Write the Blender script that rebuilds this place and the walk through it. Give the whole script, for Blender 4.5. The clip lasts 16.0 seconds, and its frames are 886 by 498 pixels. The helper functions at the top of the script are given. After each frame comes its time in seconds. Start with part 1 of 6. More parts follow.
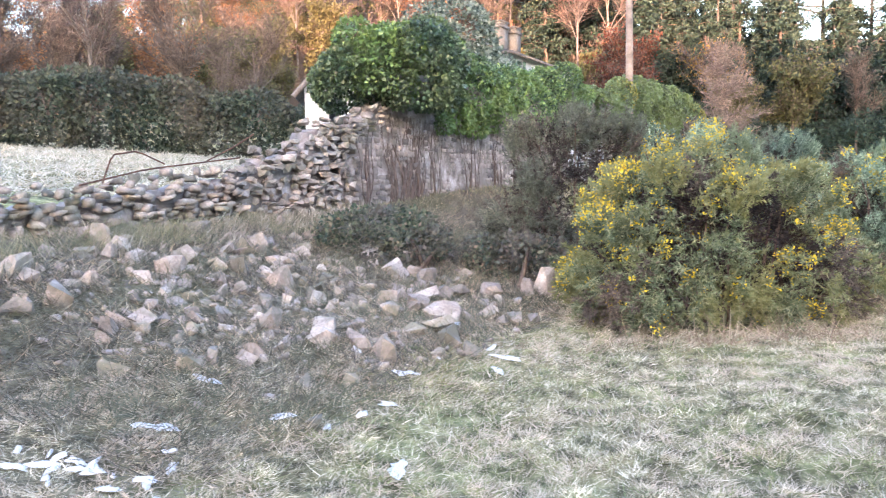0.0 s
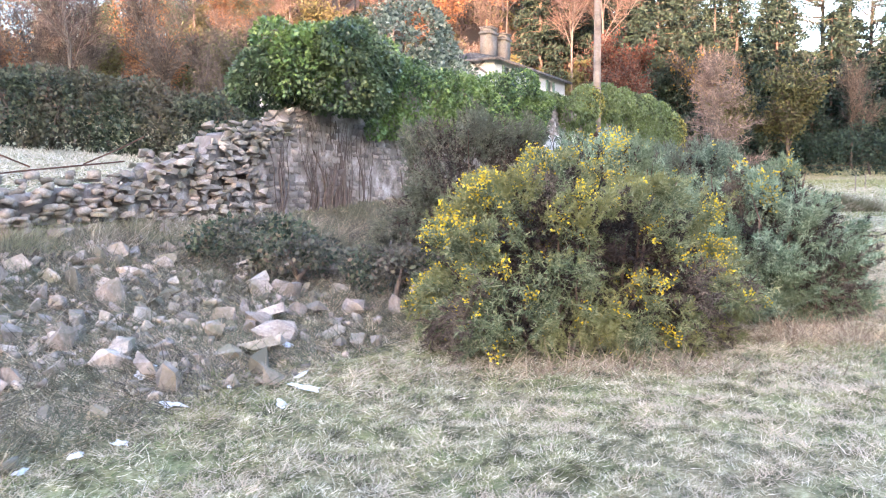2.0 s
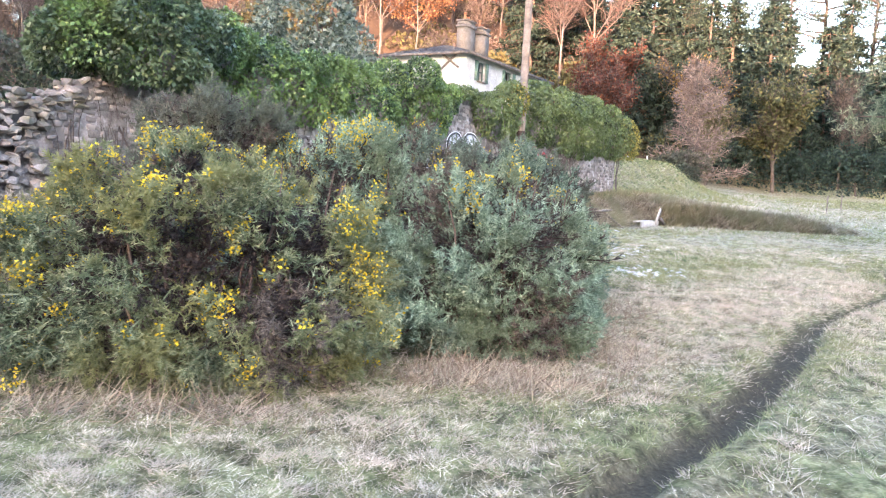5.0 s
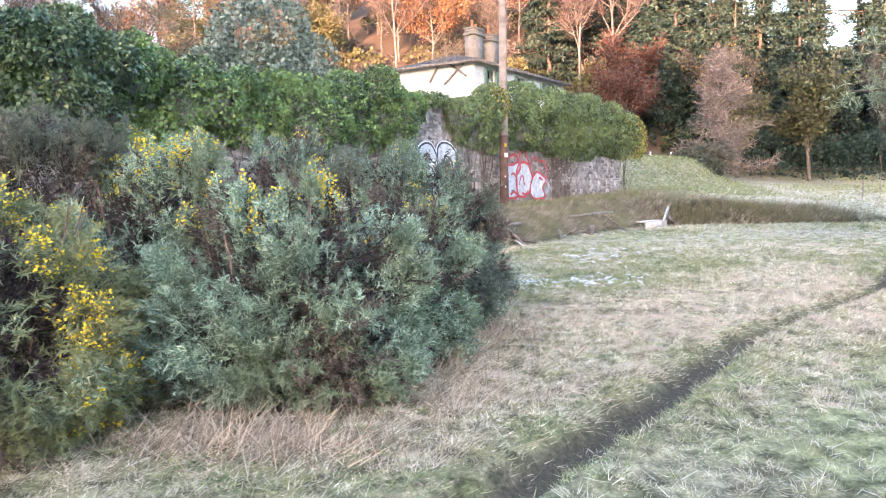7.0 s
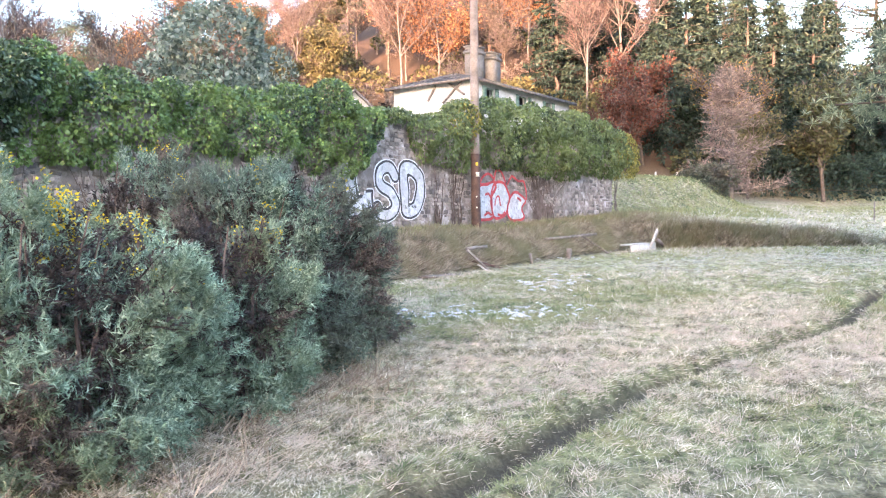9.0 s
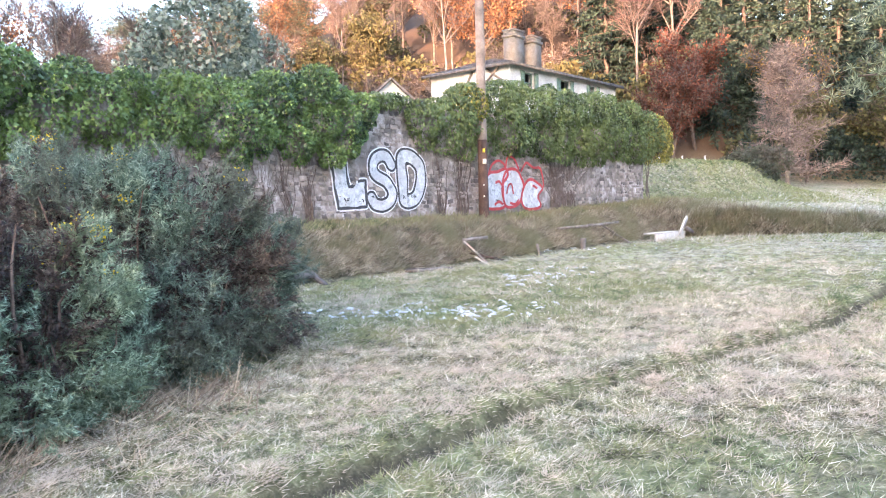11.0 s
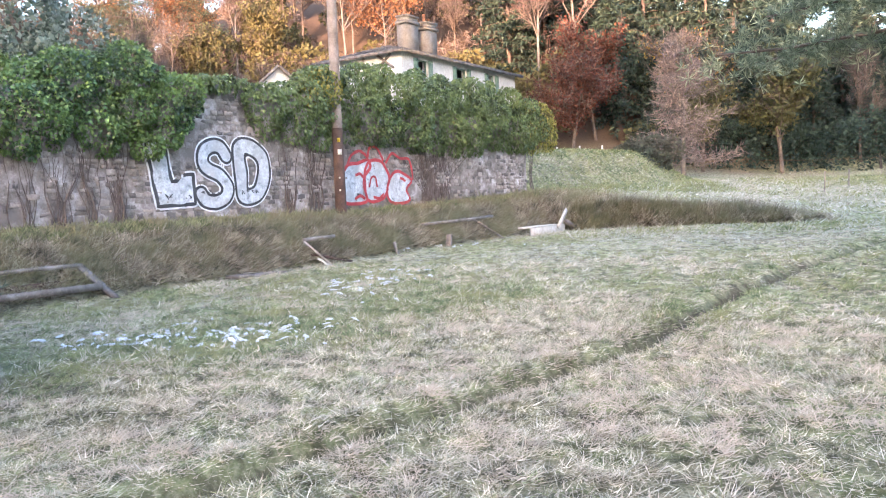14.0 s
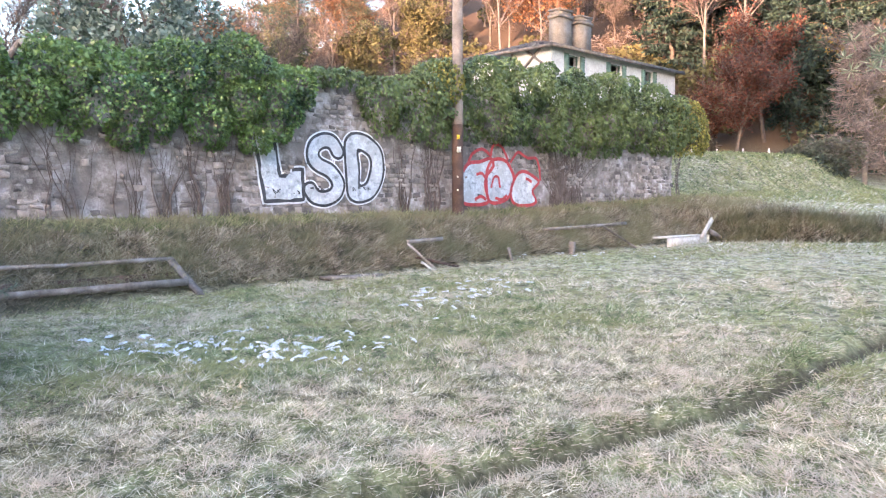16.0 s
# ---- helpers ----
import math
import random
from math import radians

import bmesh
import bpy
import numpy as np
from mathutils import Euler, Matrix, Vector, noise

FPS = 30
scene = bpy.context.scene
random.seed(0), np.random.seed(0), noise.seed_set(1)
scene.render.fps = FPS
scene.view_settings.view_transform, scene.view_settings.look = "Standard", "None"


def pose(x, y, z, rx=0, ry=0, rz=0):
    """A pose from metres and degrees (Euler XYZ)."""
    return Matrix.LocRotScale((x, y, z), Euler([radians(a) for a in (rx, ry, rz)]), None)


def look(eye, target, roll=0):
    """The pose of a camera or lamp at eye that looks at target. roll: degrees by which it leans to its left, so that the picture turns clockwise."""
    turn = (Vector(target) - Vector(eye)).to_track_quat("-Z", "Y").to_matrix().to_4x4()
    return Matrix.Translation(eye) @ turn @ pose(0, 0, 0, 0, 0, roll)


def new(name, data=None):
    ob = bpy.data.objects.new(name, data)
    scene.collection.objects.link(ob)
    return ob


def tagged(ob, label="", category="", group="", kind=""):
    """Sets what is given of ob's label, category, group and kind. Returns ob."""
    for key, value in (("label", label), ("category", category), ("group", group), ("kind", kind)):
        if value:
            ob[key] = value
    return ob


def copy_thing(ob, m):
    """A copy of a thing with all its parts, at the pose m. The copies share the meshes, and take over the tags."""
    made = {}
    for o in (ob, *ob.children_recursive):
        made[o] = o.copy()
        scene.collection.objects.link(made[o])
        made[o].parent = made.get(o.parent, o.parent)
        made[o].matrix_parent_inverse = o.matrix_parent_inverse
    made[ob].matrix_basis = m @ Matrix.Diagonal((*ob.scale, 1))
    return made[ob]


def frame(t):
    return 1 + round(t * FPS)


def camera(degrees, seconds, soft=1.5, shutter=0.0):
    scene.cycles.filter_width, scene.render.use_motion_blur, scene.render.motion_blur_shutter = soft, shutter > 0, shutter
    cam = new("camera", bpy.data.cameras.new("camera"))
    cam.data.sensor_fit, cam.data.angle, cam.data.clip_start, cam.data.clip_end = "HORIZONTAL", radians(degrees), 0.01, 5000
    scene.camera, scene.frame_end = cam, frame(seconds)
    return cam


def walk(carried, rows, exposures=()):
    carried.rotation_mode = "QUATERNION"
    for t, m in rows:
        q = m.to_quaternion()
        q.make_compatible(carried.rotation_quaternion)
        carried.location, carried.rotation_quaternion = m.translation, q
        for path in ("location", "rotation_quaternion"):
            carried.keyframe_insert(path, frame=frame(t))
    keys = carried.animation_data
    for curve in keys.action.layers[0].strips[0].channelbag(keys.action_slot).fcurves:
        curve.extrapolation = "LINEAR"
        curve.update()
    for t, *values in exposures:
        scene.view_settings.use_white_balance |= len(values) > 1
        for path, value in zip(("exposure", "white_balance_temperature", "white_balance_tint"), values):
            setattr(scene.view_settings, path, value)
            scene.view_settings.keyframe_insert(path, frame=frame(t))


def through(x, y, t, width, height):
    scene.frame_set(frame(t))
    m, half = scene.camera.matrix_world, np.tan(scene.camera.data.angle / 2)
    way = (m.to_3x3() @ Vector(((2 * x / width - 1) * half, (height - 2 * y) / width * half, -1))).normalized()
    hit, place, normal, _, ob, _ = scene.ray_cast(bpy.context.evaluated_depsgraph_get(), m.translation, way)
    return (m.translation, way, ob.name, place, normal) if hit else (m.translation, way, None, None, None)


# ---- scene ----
cam = camera(59.9, 16.0, 1.1, 0.2)
METRES, EYE = 14.9, 1.5
ROWS = [
    (0.0, 0.0, 0.0, 0.0, -0.13, -4.79, 1.54),
    (0.5, 0.0216, 0.0093, -0.0016, -2.56, -4.52, 1.16),
    (1.0, 0.043, 0.0188, 0.0014, -2.82, -3.88, 1.34),
    (1.5, 0.0731, 0.0283, 0.002, 0.63, -3.57, 1.18),
    (2.0, 0.1008, 0.0393, 0.0008, 0.45, -4.33, 0.66),
    (2.5, 0.1297, 0.0554, 0.002, 0.55, -4.81, 1.12),
    (3.0, 0.1598, 0.0694, 0.0032, 1.62, -5.4, 1.48),
    (3.5, 0.1975, 0.0878, 0.0022, -1.1, -6.57, 0.56),
    (4.0, 0.236, 0.0991, 0.0032, -0.47, -6.42, -1.48),
    (4.5, 0.274, 0.1144, 0.0039, 1.23, -5.38, -3.16),
    (7.0, 0.435, 0.2139, 0.005, 4.91, -3.76, 1.06),
    (7.5, 0.4616, 0.2413, 0.0062, 5.23, -3.47, 2.64),
    (8.0, 0.4884, 0.2621, 0.0075, 6.14, -3.1, 2.37),
    (8.5, 0.5082, 0.2835, 0.0059, 5.78, -2.15, 1.08),
    (11.0, 0.6254, 0.3786, 0.0038, 11.4, -2.91, 1.68),
    (11.5, 0.6433, 0.406, 0.0058, 9.98, -3.09, 2.59),
    (12.0, 0.6631, 0.4238, 0.0052, 11.69, -3.32, 1.59),
    (12.5, 0.677, 0.4407, 0.0041, 12.18, -3.51, 1.25),
    (13.0, 0.6892, 0.4656, 0.0055, 10.49, -3.11, 1.23),
    (13.5, 0.703, 0.4896, 0.0063, 7.34, -2.81, 1.57),
    (14.0, 0.7138, 0.5083, 0.0048, 5.61, -3.72, 2.37),
    (14.5, 0.7283, 0.529, 0.0056, 6.89, -5.3, 1.35),
    (15.0, 0.7453, 0.5533, 0.0069, 10.78, -5.3, -0.34),
    (15.5, 0.7558, 0.5734, 0.0079, 13.57, -4.85, -0.29),
    (16.0, 0.7593, 0.5962, 0.0098, 17.38, -3.61, 0.36),
]
walk(cam, [(t, pose(METRES * x, METRES * y, EYE + METRES * z, 90 + pitch, roll, yaw)) for t, x, y, z, yaw, pitch, roll in ROWS],
     [(0.0, 4.10, 5640, 25), (8.5, 4.14, 5640, 25), (11.5, 4.10, 5640, 25), (13.5, 3.97, 5640, 25), (16.0, 3.93, 5640, 25)])

# ---- sky and low sun, which a ridge behind the walker keeps off the meadow ----
SUN_UP, SUN_ROUND = 5.5, 190.0
world = bpy.data.worlds.new("evening_sky")
scene.world = world
world.use_nodes = True
wn = world.node_tree.nodes
sky = wn.new("ShaderNodeTexSky")
sky.sky_type, sky.sun_disc = "NISHITA", False
sky.sun_elevation, sky.sun_rotation = radians(SUN_UP), radians(SUN_ROUND)
sky.air_density, sky.dust_density = 1.0, 2.0
world.node_tree.links.new(sky.outputs["Color"], wn["Background"].inputs["Color"])
wn["Background"].inputs["Strength"].default_value = 0.15
lamp = bpy.data.lights.new("sun", "SUN")
lamp.energy, lamp.angle, lamp.color = 2.0, radians(0.5), (1.0, 0.58, 0.32)
sun = new("sun", lamp)
a = radians(SUN_ROUND)
to_sun = Vector((math.sin(a) * math.cos(radians(SUN_UP)), math.cos(a) * math.cos(radians(SUN_UP)), math.sin(radians(SUN_UP))))
sun.matrix_world = look(to_sun * 50, (0, 0, 0))

# ---- materials ----


def nodes_of(name):
    m = bpy.data.materials.new(name)
    m.use_nodes = True
    return m, m.node_tree.nodes, m.node_tree.links, m.node_tree.nodes["Principled BSDF"]


def ramp(n, l, source, stops):
    r = n.new("ShaderNodeValToRGB")
    while len(r.color_ramp.elements) < len(stops):
        r.color_ramp.elements.new(0.5)
    for e, (p, c) in zip(r.color_ramp.elements, stops):
        e.position, e.color = p, (*c, 1)
    l.new(source, r.inputs["Fac"])
    return r.outputs["Color"]


def noise_of(n, l, scale, detail=4.0, rough=0.6, kind="Object"):
    t = n.new("ShaderNodeTexNoise")
    t.inputs["Scale"].default_value, t.inputs["Detail"].default_value, t.inputs["Roughness"].default_value = scale, detail, rough
    c = n.new("ShaderNodeTexCoord")
    if kind == "World":
        g = n.new("ShaderNodeNewGeometry")
        l.new(g.outputs["Position"], t.inputs["Vector"])
    else:
        l.new(c.outputs[kind], t.inputs["Vector"])
    return t.outputs["Fac"]


def mixed(n, l, fac, one, two, how="MIX"):
    m = n.new("ShaderNodeMix")
    m.data_type, m.blend_type = "RGBA", how
    for socket, value in ((m.inputs[0], fac), (m.inputs[6], one), (m.inputs[7], two)):
        if isinstance(value, (int, float)):
            socket.default_value = value
        elif isinstance(value, tuple):
            socket.default_value = (*value, 1)
        else:
            l.new(value, socket)
    return m.outputs[2]


def bumped(n, l, height, shader, strength=0.5, distance=0.02):
    b = n.new("ShaderNodeBump")
    b.inputs["Strength"].default_value, b.inputs["Distance"].default_value = strength, distance
    l.new(height, b.inputs["Height"])
    l.new(b.outputs["Normal"], shader.inputs["Normal"])


def island(n):
    return n.new("ShaderNodeNewGeometry").outputs["Random Per Island"]


def surface(name, stops, scale=4.0, fine=40.0, rough=0.85, bump=0.4, depth=0.01, metal=0.0, per_object=0.0, kind="World", dirt=None):
    """Plain matter: a ramp over coarse noise, darker and lighter grain, relief, and a shift from one object to the next."""
    m, n, l, s = nodes_of(name)
    coarse = noise_of(n, l, scale, 6.0, 0.65, kind)
    grain = noise_of(n, l, fine, 3.0, 0.6, kind)
    col = ramp(n, l, coarse, stops)
    g = ramp(n, l, grain, [(0.25, (0.55, 0.55, 0.55)), (0.75, (1.25, 1.25, 1.25))])
    col = mixed(n, l, 0.7, col, g, "MULTIPLY")
    if dirt:
        d = ramp(n, l, noise_of(n, l, scale * 0.37, 5.0, 0.7, kind), [(0.45, (0, 0, 0)), (0.62, (1, 1, 1))])
        col = mixed(n, l, d, col, dirt)
    if per_object:
        both = n.new("ShaderNodeMath")
        both.operation = "ADD"
        l.new(n.new("ShaderNodeObjectInfo").outputs["Random"], both.inputs[0])
        l.new(island(n), both.inputs[1])
        wrap = n.new("ShaderNodeMath")
        wrap.operation = "FRACT"
        l.new(both.outputs[0], wrap.inputs[0])
        info = wrap.outputs[0]
        v = ramp(n, l, info, [(0.0, (1 - per_object,) * 3), (0.5, (1.0, 0.97, 0.94)), (1.0, (1 + per_object, 1 + per_object * 0.9, 1 + per_object * 0.75))])
        col = mixed(n, l, 1.0, col, v, "MULTIPLY")
    l.new(col, s.inputs["Base Color"])
    s.inputs["Roughness"].default_value, s.inputs["Metallic"].default_value = rough, metal
    s.inputs["Specular IOR Level"].default_value = 0.25
    bumped(n, l, mixed(n, l, 0.5, coarse, grain), s, bump, depth)
    return m


def leafy(name, stops, patch=None, patch_scale=0.6, rough=0.6, through=0.25, spec=0.3, clump=None, deep=0.72):
    """Leaves, needles and blades: each piece takes its colour from a ramp; patches shift it from place to place; clump
    noise darkens and lightens it, and a low deep paints shaded hollows into the colour.
    """
    m, n, l, s = nodes_of(name)
    col = ramp(n, l, island(n), stops)
    # clump-sized dark and light; low deep stands in for shade between clumps
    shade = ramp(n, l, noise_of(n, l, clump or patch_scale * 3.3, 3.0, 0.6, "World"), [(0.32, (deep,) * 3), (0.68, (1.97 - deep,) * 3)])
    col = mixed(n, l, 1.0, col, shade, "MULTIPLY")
    if patch:
        f = ramp(n, l, noise_of(n, l, patch_scale, 4.0, 0.6, "World"), [(0.42, (0, 0, 0)), (0.6, (1, 1, 1))])
        col = mixed(n, l, f, col, mixed(n, l, 0.75, col, patch))
    s.inputs["Roughness"].default_value, s.inputs["Specular IOR Level"].default_value = rough, spec
    l.new(col, s.inputs["Base Color"])
    t = n.new("ShaderNodeBsdfTranslucent")
    l.new(col, t.inputs["Color"])
    mix = n.new("ShaderNodeMixShader")
    mix.inputs[0].default_value = through
    l.new(s.outputs[0], mix.inputs[1]), l.new(t.outputs[0], mix.inputs[2])
    l.new(mix.outputs[0], n["Material Output"].inputs["Surface"])
    return m


M_STONE = surface("field_stone", [(0.3, (0.162, 0.134, 0.113)), (0.5, (0.292, 0.251, 0.222)), (0.7, (0.405, 0.373, 0.347))], 5.0, 45.0, 0.9, 0.6, 0.02, per_object=0.35, dirt=(0.144, 0.135, 0.099))
M_WALLSTONE = surface("wall_stone", [(0.3, (0.104, 0.092, 0.084)), (0.5, (0.216, 0.192, 0.180)), (0.7, (0.336, 0.308, 0.296))], 9.0, 60.0, 0.92, 0.6, 0.02, per_object=0.5, dirt=(0.24, 0.21, 0.195))
M_PLASTER = surface("old_lime_render", [(0.36, (0.101, 0.085, 0.075)), (0.48, (0.217, 0.188, 0.168)), (0.58, (0.375, 0.337, 0.327)), (0.72, (0.578, 0.540, 0.543))], 2.6, 34.0, 0.92, 0.8, 0.03, dirt=(0.172, 0.146, 0.132))
M_WHITE = surface("weathered_whitewash", [(0.3, (0.340, 0.326, 0.313)), (0.5, (0.462, 0.456, 0.449)), (0.7, (0.517, 0.517, 0.510))], 0.9, 12.0, 0.85, 0.3, 0.02)
M_SLATE = surface("slate", [(0.3, (0.05, 0.052, 0.06)), (0.7, (0.12, 0.12, 0.125))], 2.0, 20.0, 0.6, 0.3, 0.01, per_object=0.2)
M_CHIMNEY = surface("chimney_stone", [(0.3, (0.158, 0.126, 0.100)), (0.7, (0.252, 0.220, 0.189))], 2.0, 14.0, 0.9, 0.4, 0.02)
M_CLAY = surface("clay_pot", [(0.3, (0.30, 0.13, 0.07)), (0.7, (0.42, 0.20, 0.11))], 4.0, 30.0, 0.8)
M_GREENPAINT = surface("faded_green_paint", [(0.3, (0.10, 0.16, 0.13)), (0.7, (0.20, 0.27, 0.22))], 6.0, 40.0, 0.7)
M_POLE = surface("creosoted_wood", [(0.3, (0.14, 0.105, 0.085)), (0.55, (0.26, 0.205, 0.17)), (0.75, (0.36, 0.30, 0.26))], 3.0, 60.0, 0.85, 0.5, 0.01)
M_POLEFOOT = surface("tarred_wood", [(0.3, (0.05, 0.032, 0.026)), (0.7, (0.13, 0.08, 0.065))], 3.0, 50.0, 0.8, 0.5, 0.01)
M_TIMBER = surface("grey_weathered_timber", [(0.3, (0.080, 0.068, 0.059)), (0.5, (0.176, 0.152, 0.139)), (0.7, (0.288, 0.264, 0.260))], 4.0, 70.0, 0.88, 0.5, 0.008, per_object=0.3)
M_PALETIMBER = surface("pale_painted_timber", [(0.3, (0.36, 0.33, 0.30)), (0.7, (0.62, 0.60, 0.57))], 5.0, 50.0, 0.8)
M_BARK = surface("bark", [(0.3, (0.06, 0.045, 0.035)), (0.7, (0.17, 0.135, 0.11))], 5.0, 40.0, 0.95, 0.6, 0.02)
M_PALEBARK = surface("pale_bark", [(0.3, (0.099, 0.081, 0.068)), (0.7, (0.198, 0.171, 0.149))], 3.0, 30.0, 0.9, 0.4, 0.02)
M_IVYSTEM = surface("ivy_stem", [(0.3, (0.064, 0.047, 0.039)), (0.7, (0.162, 0.128, 0.112))], 6.0, 60.0, 0.95, 0.5, 0.01)
M_RUST = surface("rusty_iron", [(0.3, (0.05, 0.03, 0.025)), (0.7, (0.16, 0.08, 0.05))], 9.0, 70.0, 0.8, 0.4, 0.005)
M_SNOW = surface("crusted_snow", [(0.3, (0.456, 0.471, 0.500)), (0.7, (0.618, 0.633, 0.662))], 12.0, 60.0, 0.6, 0.4, 0.01)
M_SILVER = surface("silver_spray_paint", [(0.32, (0.20, 0.21, 0.225)), (0.45, (0.42, 0.44, 0.475)), (0.6, (0.56, 0.59, 0.635)), (0.75, (0.68, 0.71, 0.76))], 7.0, 30.0, 0.65, 0.9, 0.03, dirt=(0.36, 0.365, 0.38))
M_BLACK = surface("black_spray_paint", [(0.3, (0.022, 0.022, 0.026)), (0.7, (0.07, 0.07, 0.075))], 6.0, 30.0, 0.6, 0.7, 0.02)
M_CHALK = surface("white_spray_paint", [(0.3, (0.50, 0.50, 0.52)), (0.7, (0.76, 0.76, 0.78))], 6.0, 30.0, 0.7, 0.7, 0.02)
M_RED = surface("red_spray_paint", [(0.3, (0.28, 0.03, 0.035)), (0.7, (0.48, 0.07, 0.075))], 6.0, 30.0, 0.6, 0.7, 0.02)
M_TIN = surface("enamel_plate", [(0.3, (0.55, 0.53, 0.45)), (0.7, (0.75, 0.74, 0.68))], 9.0, 40.0, 0.5)
M_YELLOWTIN = surface("yellow_plate", [(0.3, (0.55, 0.38, 0.03)), (0.7, (0.72, 0.52, 0.05))], 9.0, 40.0, 0.5)

M_GORSE = leafy("gorse_needles", [(0.0, (0.050, 0.066, 0.037)), (0.4, (0.127, 0.160, 0.086)), (0.75, (0.220, 0.259, 0.152)), (1.0, (0.374, 0.385, 0.251))], (0.24, 0.235, 0.085), 1.6, clump=4.5, deep=0.6)
M_GORSEBLUE = leafy("blue_green_needles", [(0.0, (0.075, 0.111, 0.076)), (0.4, (0.186, 0.260, 0.181)), (0.75, (0.319, 0.416, 0.298)), (1.0, (0.535, 0.624, 0.464))], (0.14, 0.17, 0.085), 1.2, clump=4.0, deep=0.6)
M_GORSEDARK = leafy("dark_gorse_needles", [(0.0, (0.050, 0.081, 0.059)), (0.4, (0.125, 0.188, 0.135)), (0.75, (0.235, 0.319, 0.231)), (1.0, (0.437, 0.521, 0.388))], (0.095, 0.085, 0.06), 1.0, clump=4.0, deep=0.6)
M_BROWNGORSE = leafy("withered_brown_gorse", [(0.0, (0.05, 0.038, 0.029)), (0.5, (0.125, 0.098, 0.076)), (1.0, (0.23, 0.185, 0.145))], None, 1.0, clump=5.0, deep=0.65)
M_GORSESTEM = surface("brown_gorse_stem", [(0.3, (0.07, 0.045, 0.034)), (0.7, (0.22, 0.155, 0.12))], 6.0, 60.0, 0.9, 0.5, 0.006)
M_BROOM = leafy("brown_scrub", [(0.0, (0.050, 0.053, 0.037)), (0.4, (0.116, 0.123, 0.088)), (0.75, (0.198, 0.193, 0.143)), (1.0, (0.308, 0.275, 0.220))], (0.095, 0.11, 0.07), 1.0, clump=4.0, deep=0.6)
# dead inner needles, coloured near black to paint the shade of the hollows
M_SHADEDNEEDLE = leafy("shaded_dead_needles", [(0.0, (0.018, 0.012, 0.010)), (0.6, (0.05, 0.034, 0.027)), (1.0, (0.10, 0.07, 0.055))])
M_FLOWER = leafy("gorse_petals", [(0.0, (0.52, 0.36, 0.015)), (0.5, (0.72, 0.52, 0.02)), (1.0, (0.80, 0.64, 0.05))], through=0.35)
# low deep: shaded hollows of the ivy are painted into its leaf colour
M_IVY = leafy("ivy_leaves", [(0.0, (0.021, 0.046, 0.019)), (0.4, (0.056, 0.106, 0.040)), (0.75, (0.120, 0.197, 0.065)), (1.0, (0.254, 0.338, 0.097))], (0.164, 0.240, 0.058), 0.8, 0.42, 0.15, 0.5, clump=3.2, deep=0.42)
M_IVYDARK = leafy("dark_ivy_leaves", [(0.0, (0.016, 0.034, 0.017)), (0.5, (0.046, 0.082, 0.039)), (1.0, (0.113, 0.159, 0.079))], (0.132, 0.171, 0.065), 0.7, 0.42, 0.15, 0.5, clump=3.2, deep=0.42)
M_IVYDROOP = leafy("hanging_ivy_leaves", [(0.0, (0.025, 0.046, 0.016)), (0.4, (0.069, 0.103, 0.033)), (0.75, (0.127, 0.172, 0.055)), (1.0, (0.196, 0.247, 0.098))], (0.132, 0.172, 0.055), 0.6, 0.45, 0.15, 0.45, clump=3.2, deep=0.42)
M_YELLOWIVY = leafy("yellow_ivy_leaves", [(0.0, (0.06, 0.07, 0.015)), (0.5, (0.19, 0.18, 0.035)), (1.0, (0.32, 0.28, 0.06))], None, 0.6, 0.45, 0.2)
M_GREYLEAF = leafy("grey_green_leaves", [(0.0, (0.055, 0.075, 0.05)), (0.5, (0.14, 0.17, 0.125)), (1.0, (0.27, 0.30, 0.235))], None, 0.6)
M_BRAMBLE = leafy("bramble_leaves", [(0.0, (0.025, 0.042, 0.028)), (0.5, (0.070, 0.091, 0.054)), (0.85, (0.140, 0.154, 0.092)), (1.0, (0.238, 0.168, 0.123))], (0.126, 0.105, 0.092), 1.4)
M_HEDGE = leafy("hedge_leaves", [(0.0, (0.018, 0.03, 0.02)), (0.5, (0.05, 0.068, 0.04)), (1.0, (0.105, 0.125, 0.08))], (0.10, 0.085, 0.06), 0.4)
M_CONIFER = leafy("conifer_needles", [(0.0, (0.011, 0.023, 0.018)), (0.5, (0.031, 0.056, 0.040)), (1.0, (0.067, 0.094, 0.062))], None, 0.3)
M_PINE = leafy("pine_needles", [(0.0, (0.02, 0.035, 0.024)), (0.5, (0.05, 0.075, 0.045)), (1.0, (0.11, 0.13, 0.075))], None, 0.3)
M_NEARPINE = leafy("near_pine_needles", [(0.0, (0.068, 0.093, 0.060)), (0.5, (0.188, 0.225, 0.143)), (1.0, (0.375, 0.413, 0.277))], None, 0.5)
M_OLIVE = leafy("olive_leaves", [(0.0, (0.029, 0.036, 0.017)), (0.5, (0.072, 0.083, 0.034)), (1.0, (0.151, 0.144, 0.060))], (0.14, 0.122, 0.045), 0.12)
M_BEECH = leafy("orange_beech_leaves", [(0.0, (0.120, 0.053, 0.027)), (0.5, (0.255, 0.120, 0.054)), (1.0, (0.345, 0.188, 0.081))], None, 0.2, 0.7, 0.3)
M_RUSSET = leafy("russet_leaves", [(0.0, (0.045, 0.016, 0.011)), (0.5, (0.105, 0.037, 0.022)), (1.0, (0.160, 0.065, 0.036))], None, 0.2, 0.7, 0.25)
M_GOLD = leafy("golden_leaves", [(0.0, (0.135, 0.084, 0.017)), (0.5, (0.236, 0.158, 0.028)), (1.0, (0.310, 0.214, 0.051))], None, 0.2, 0.7, 0.3)
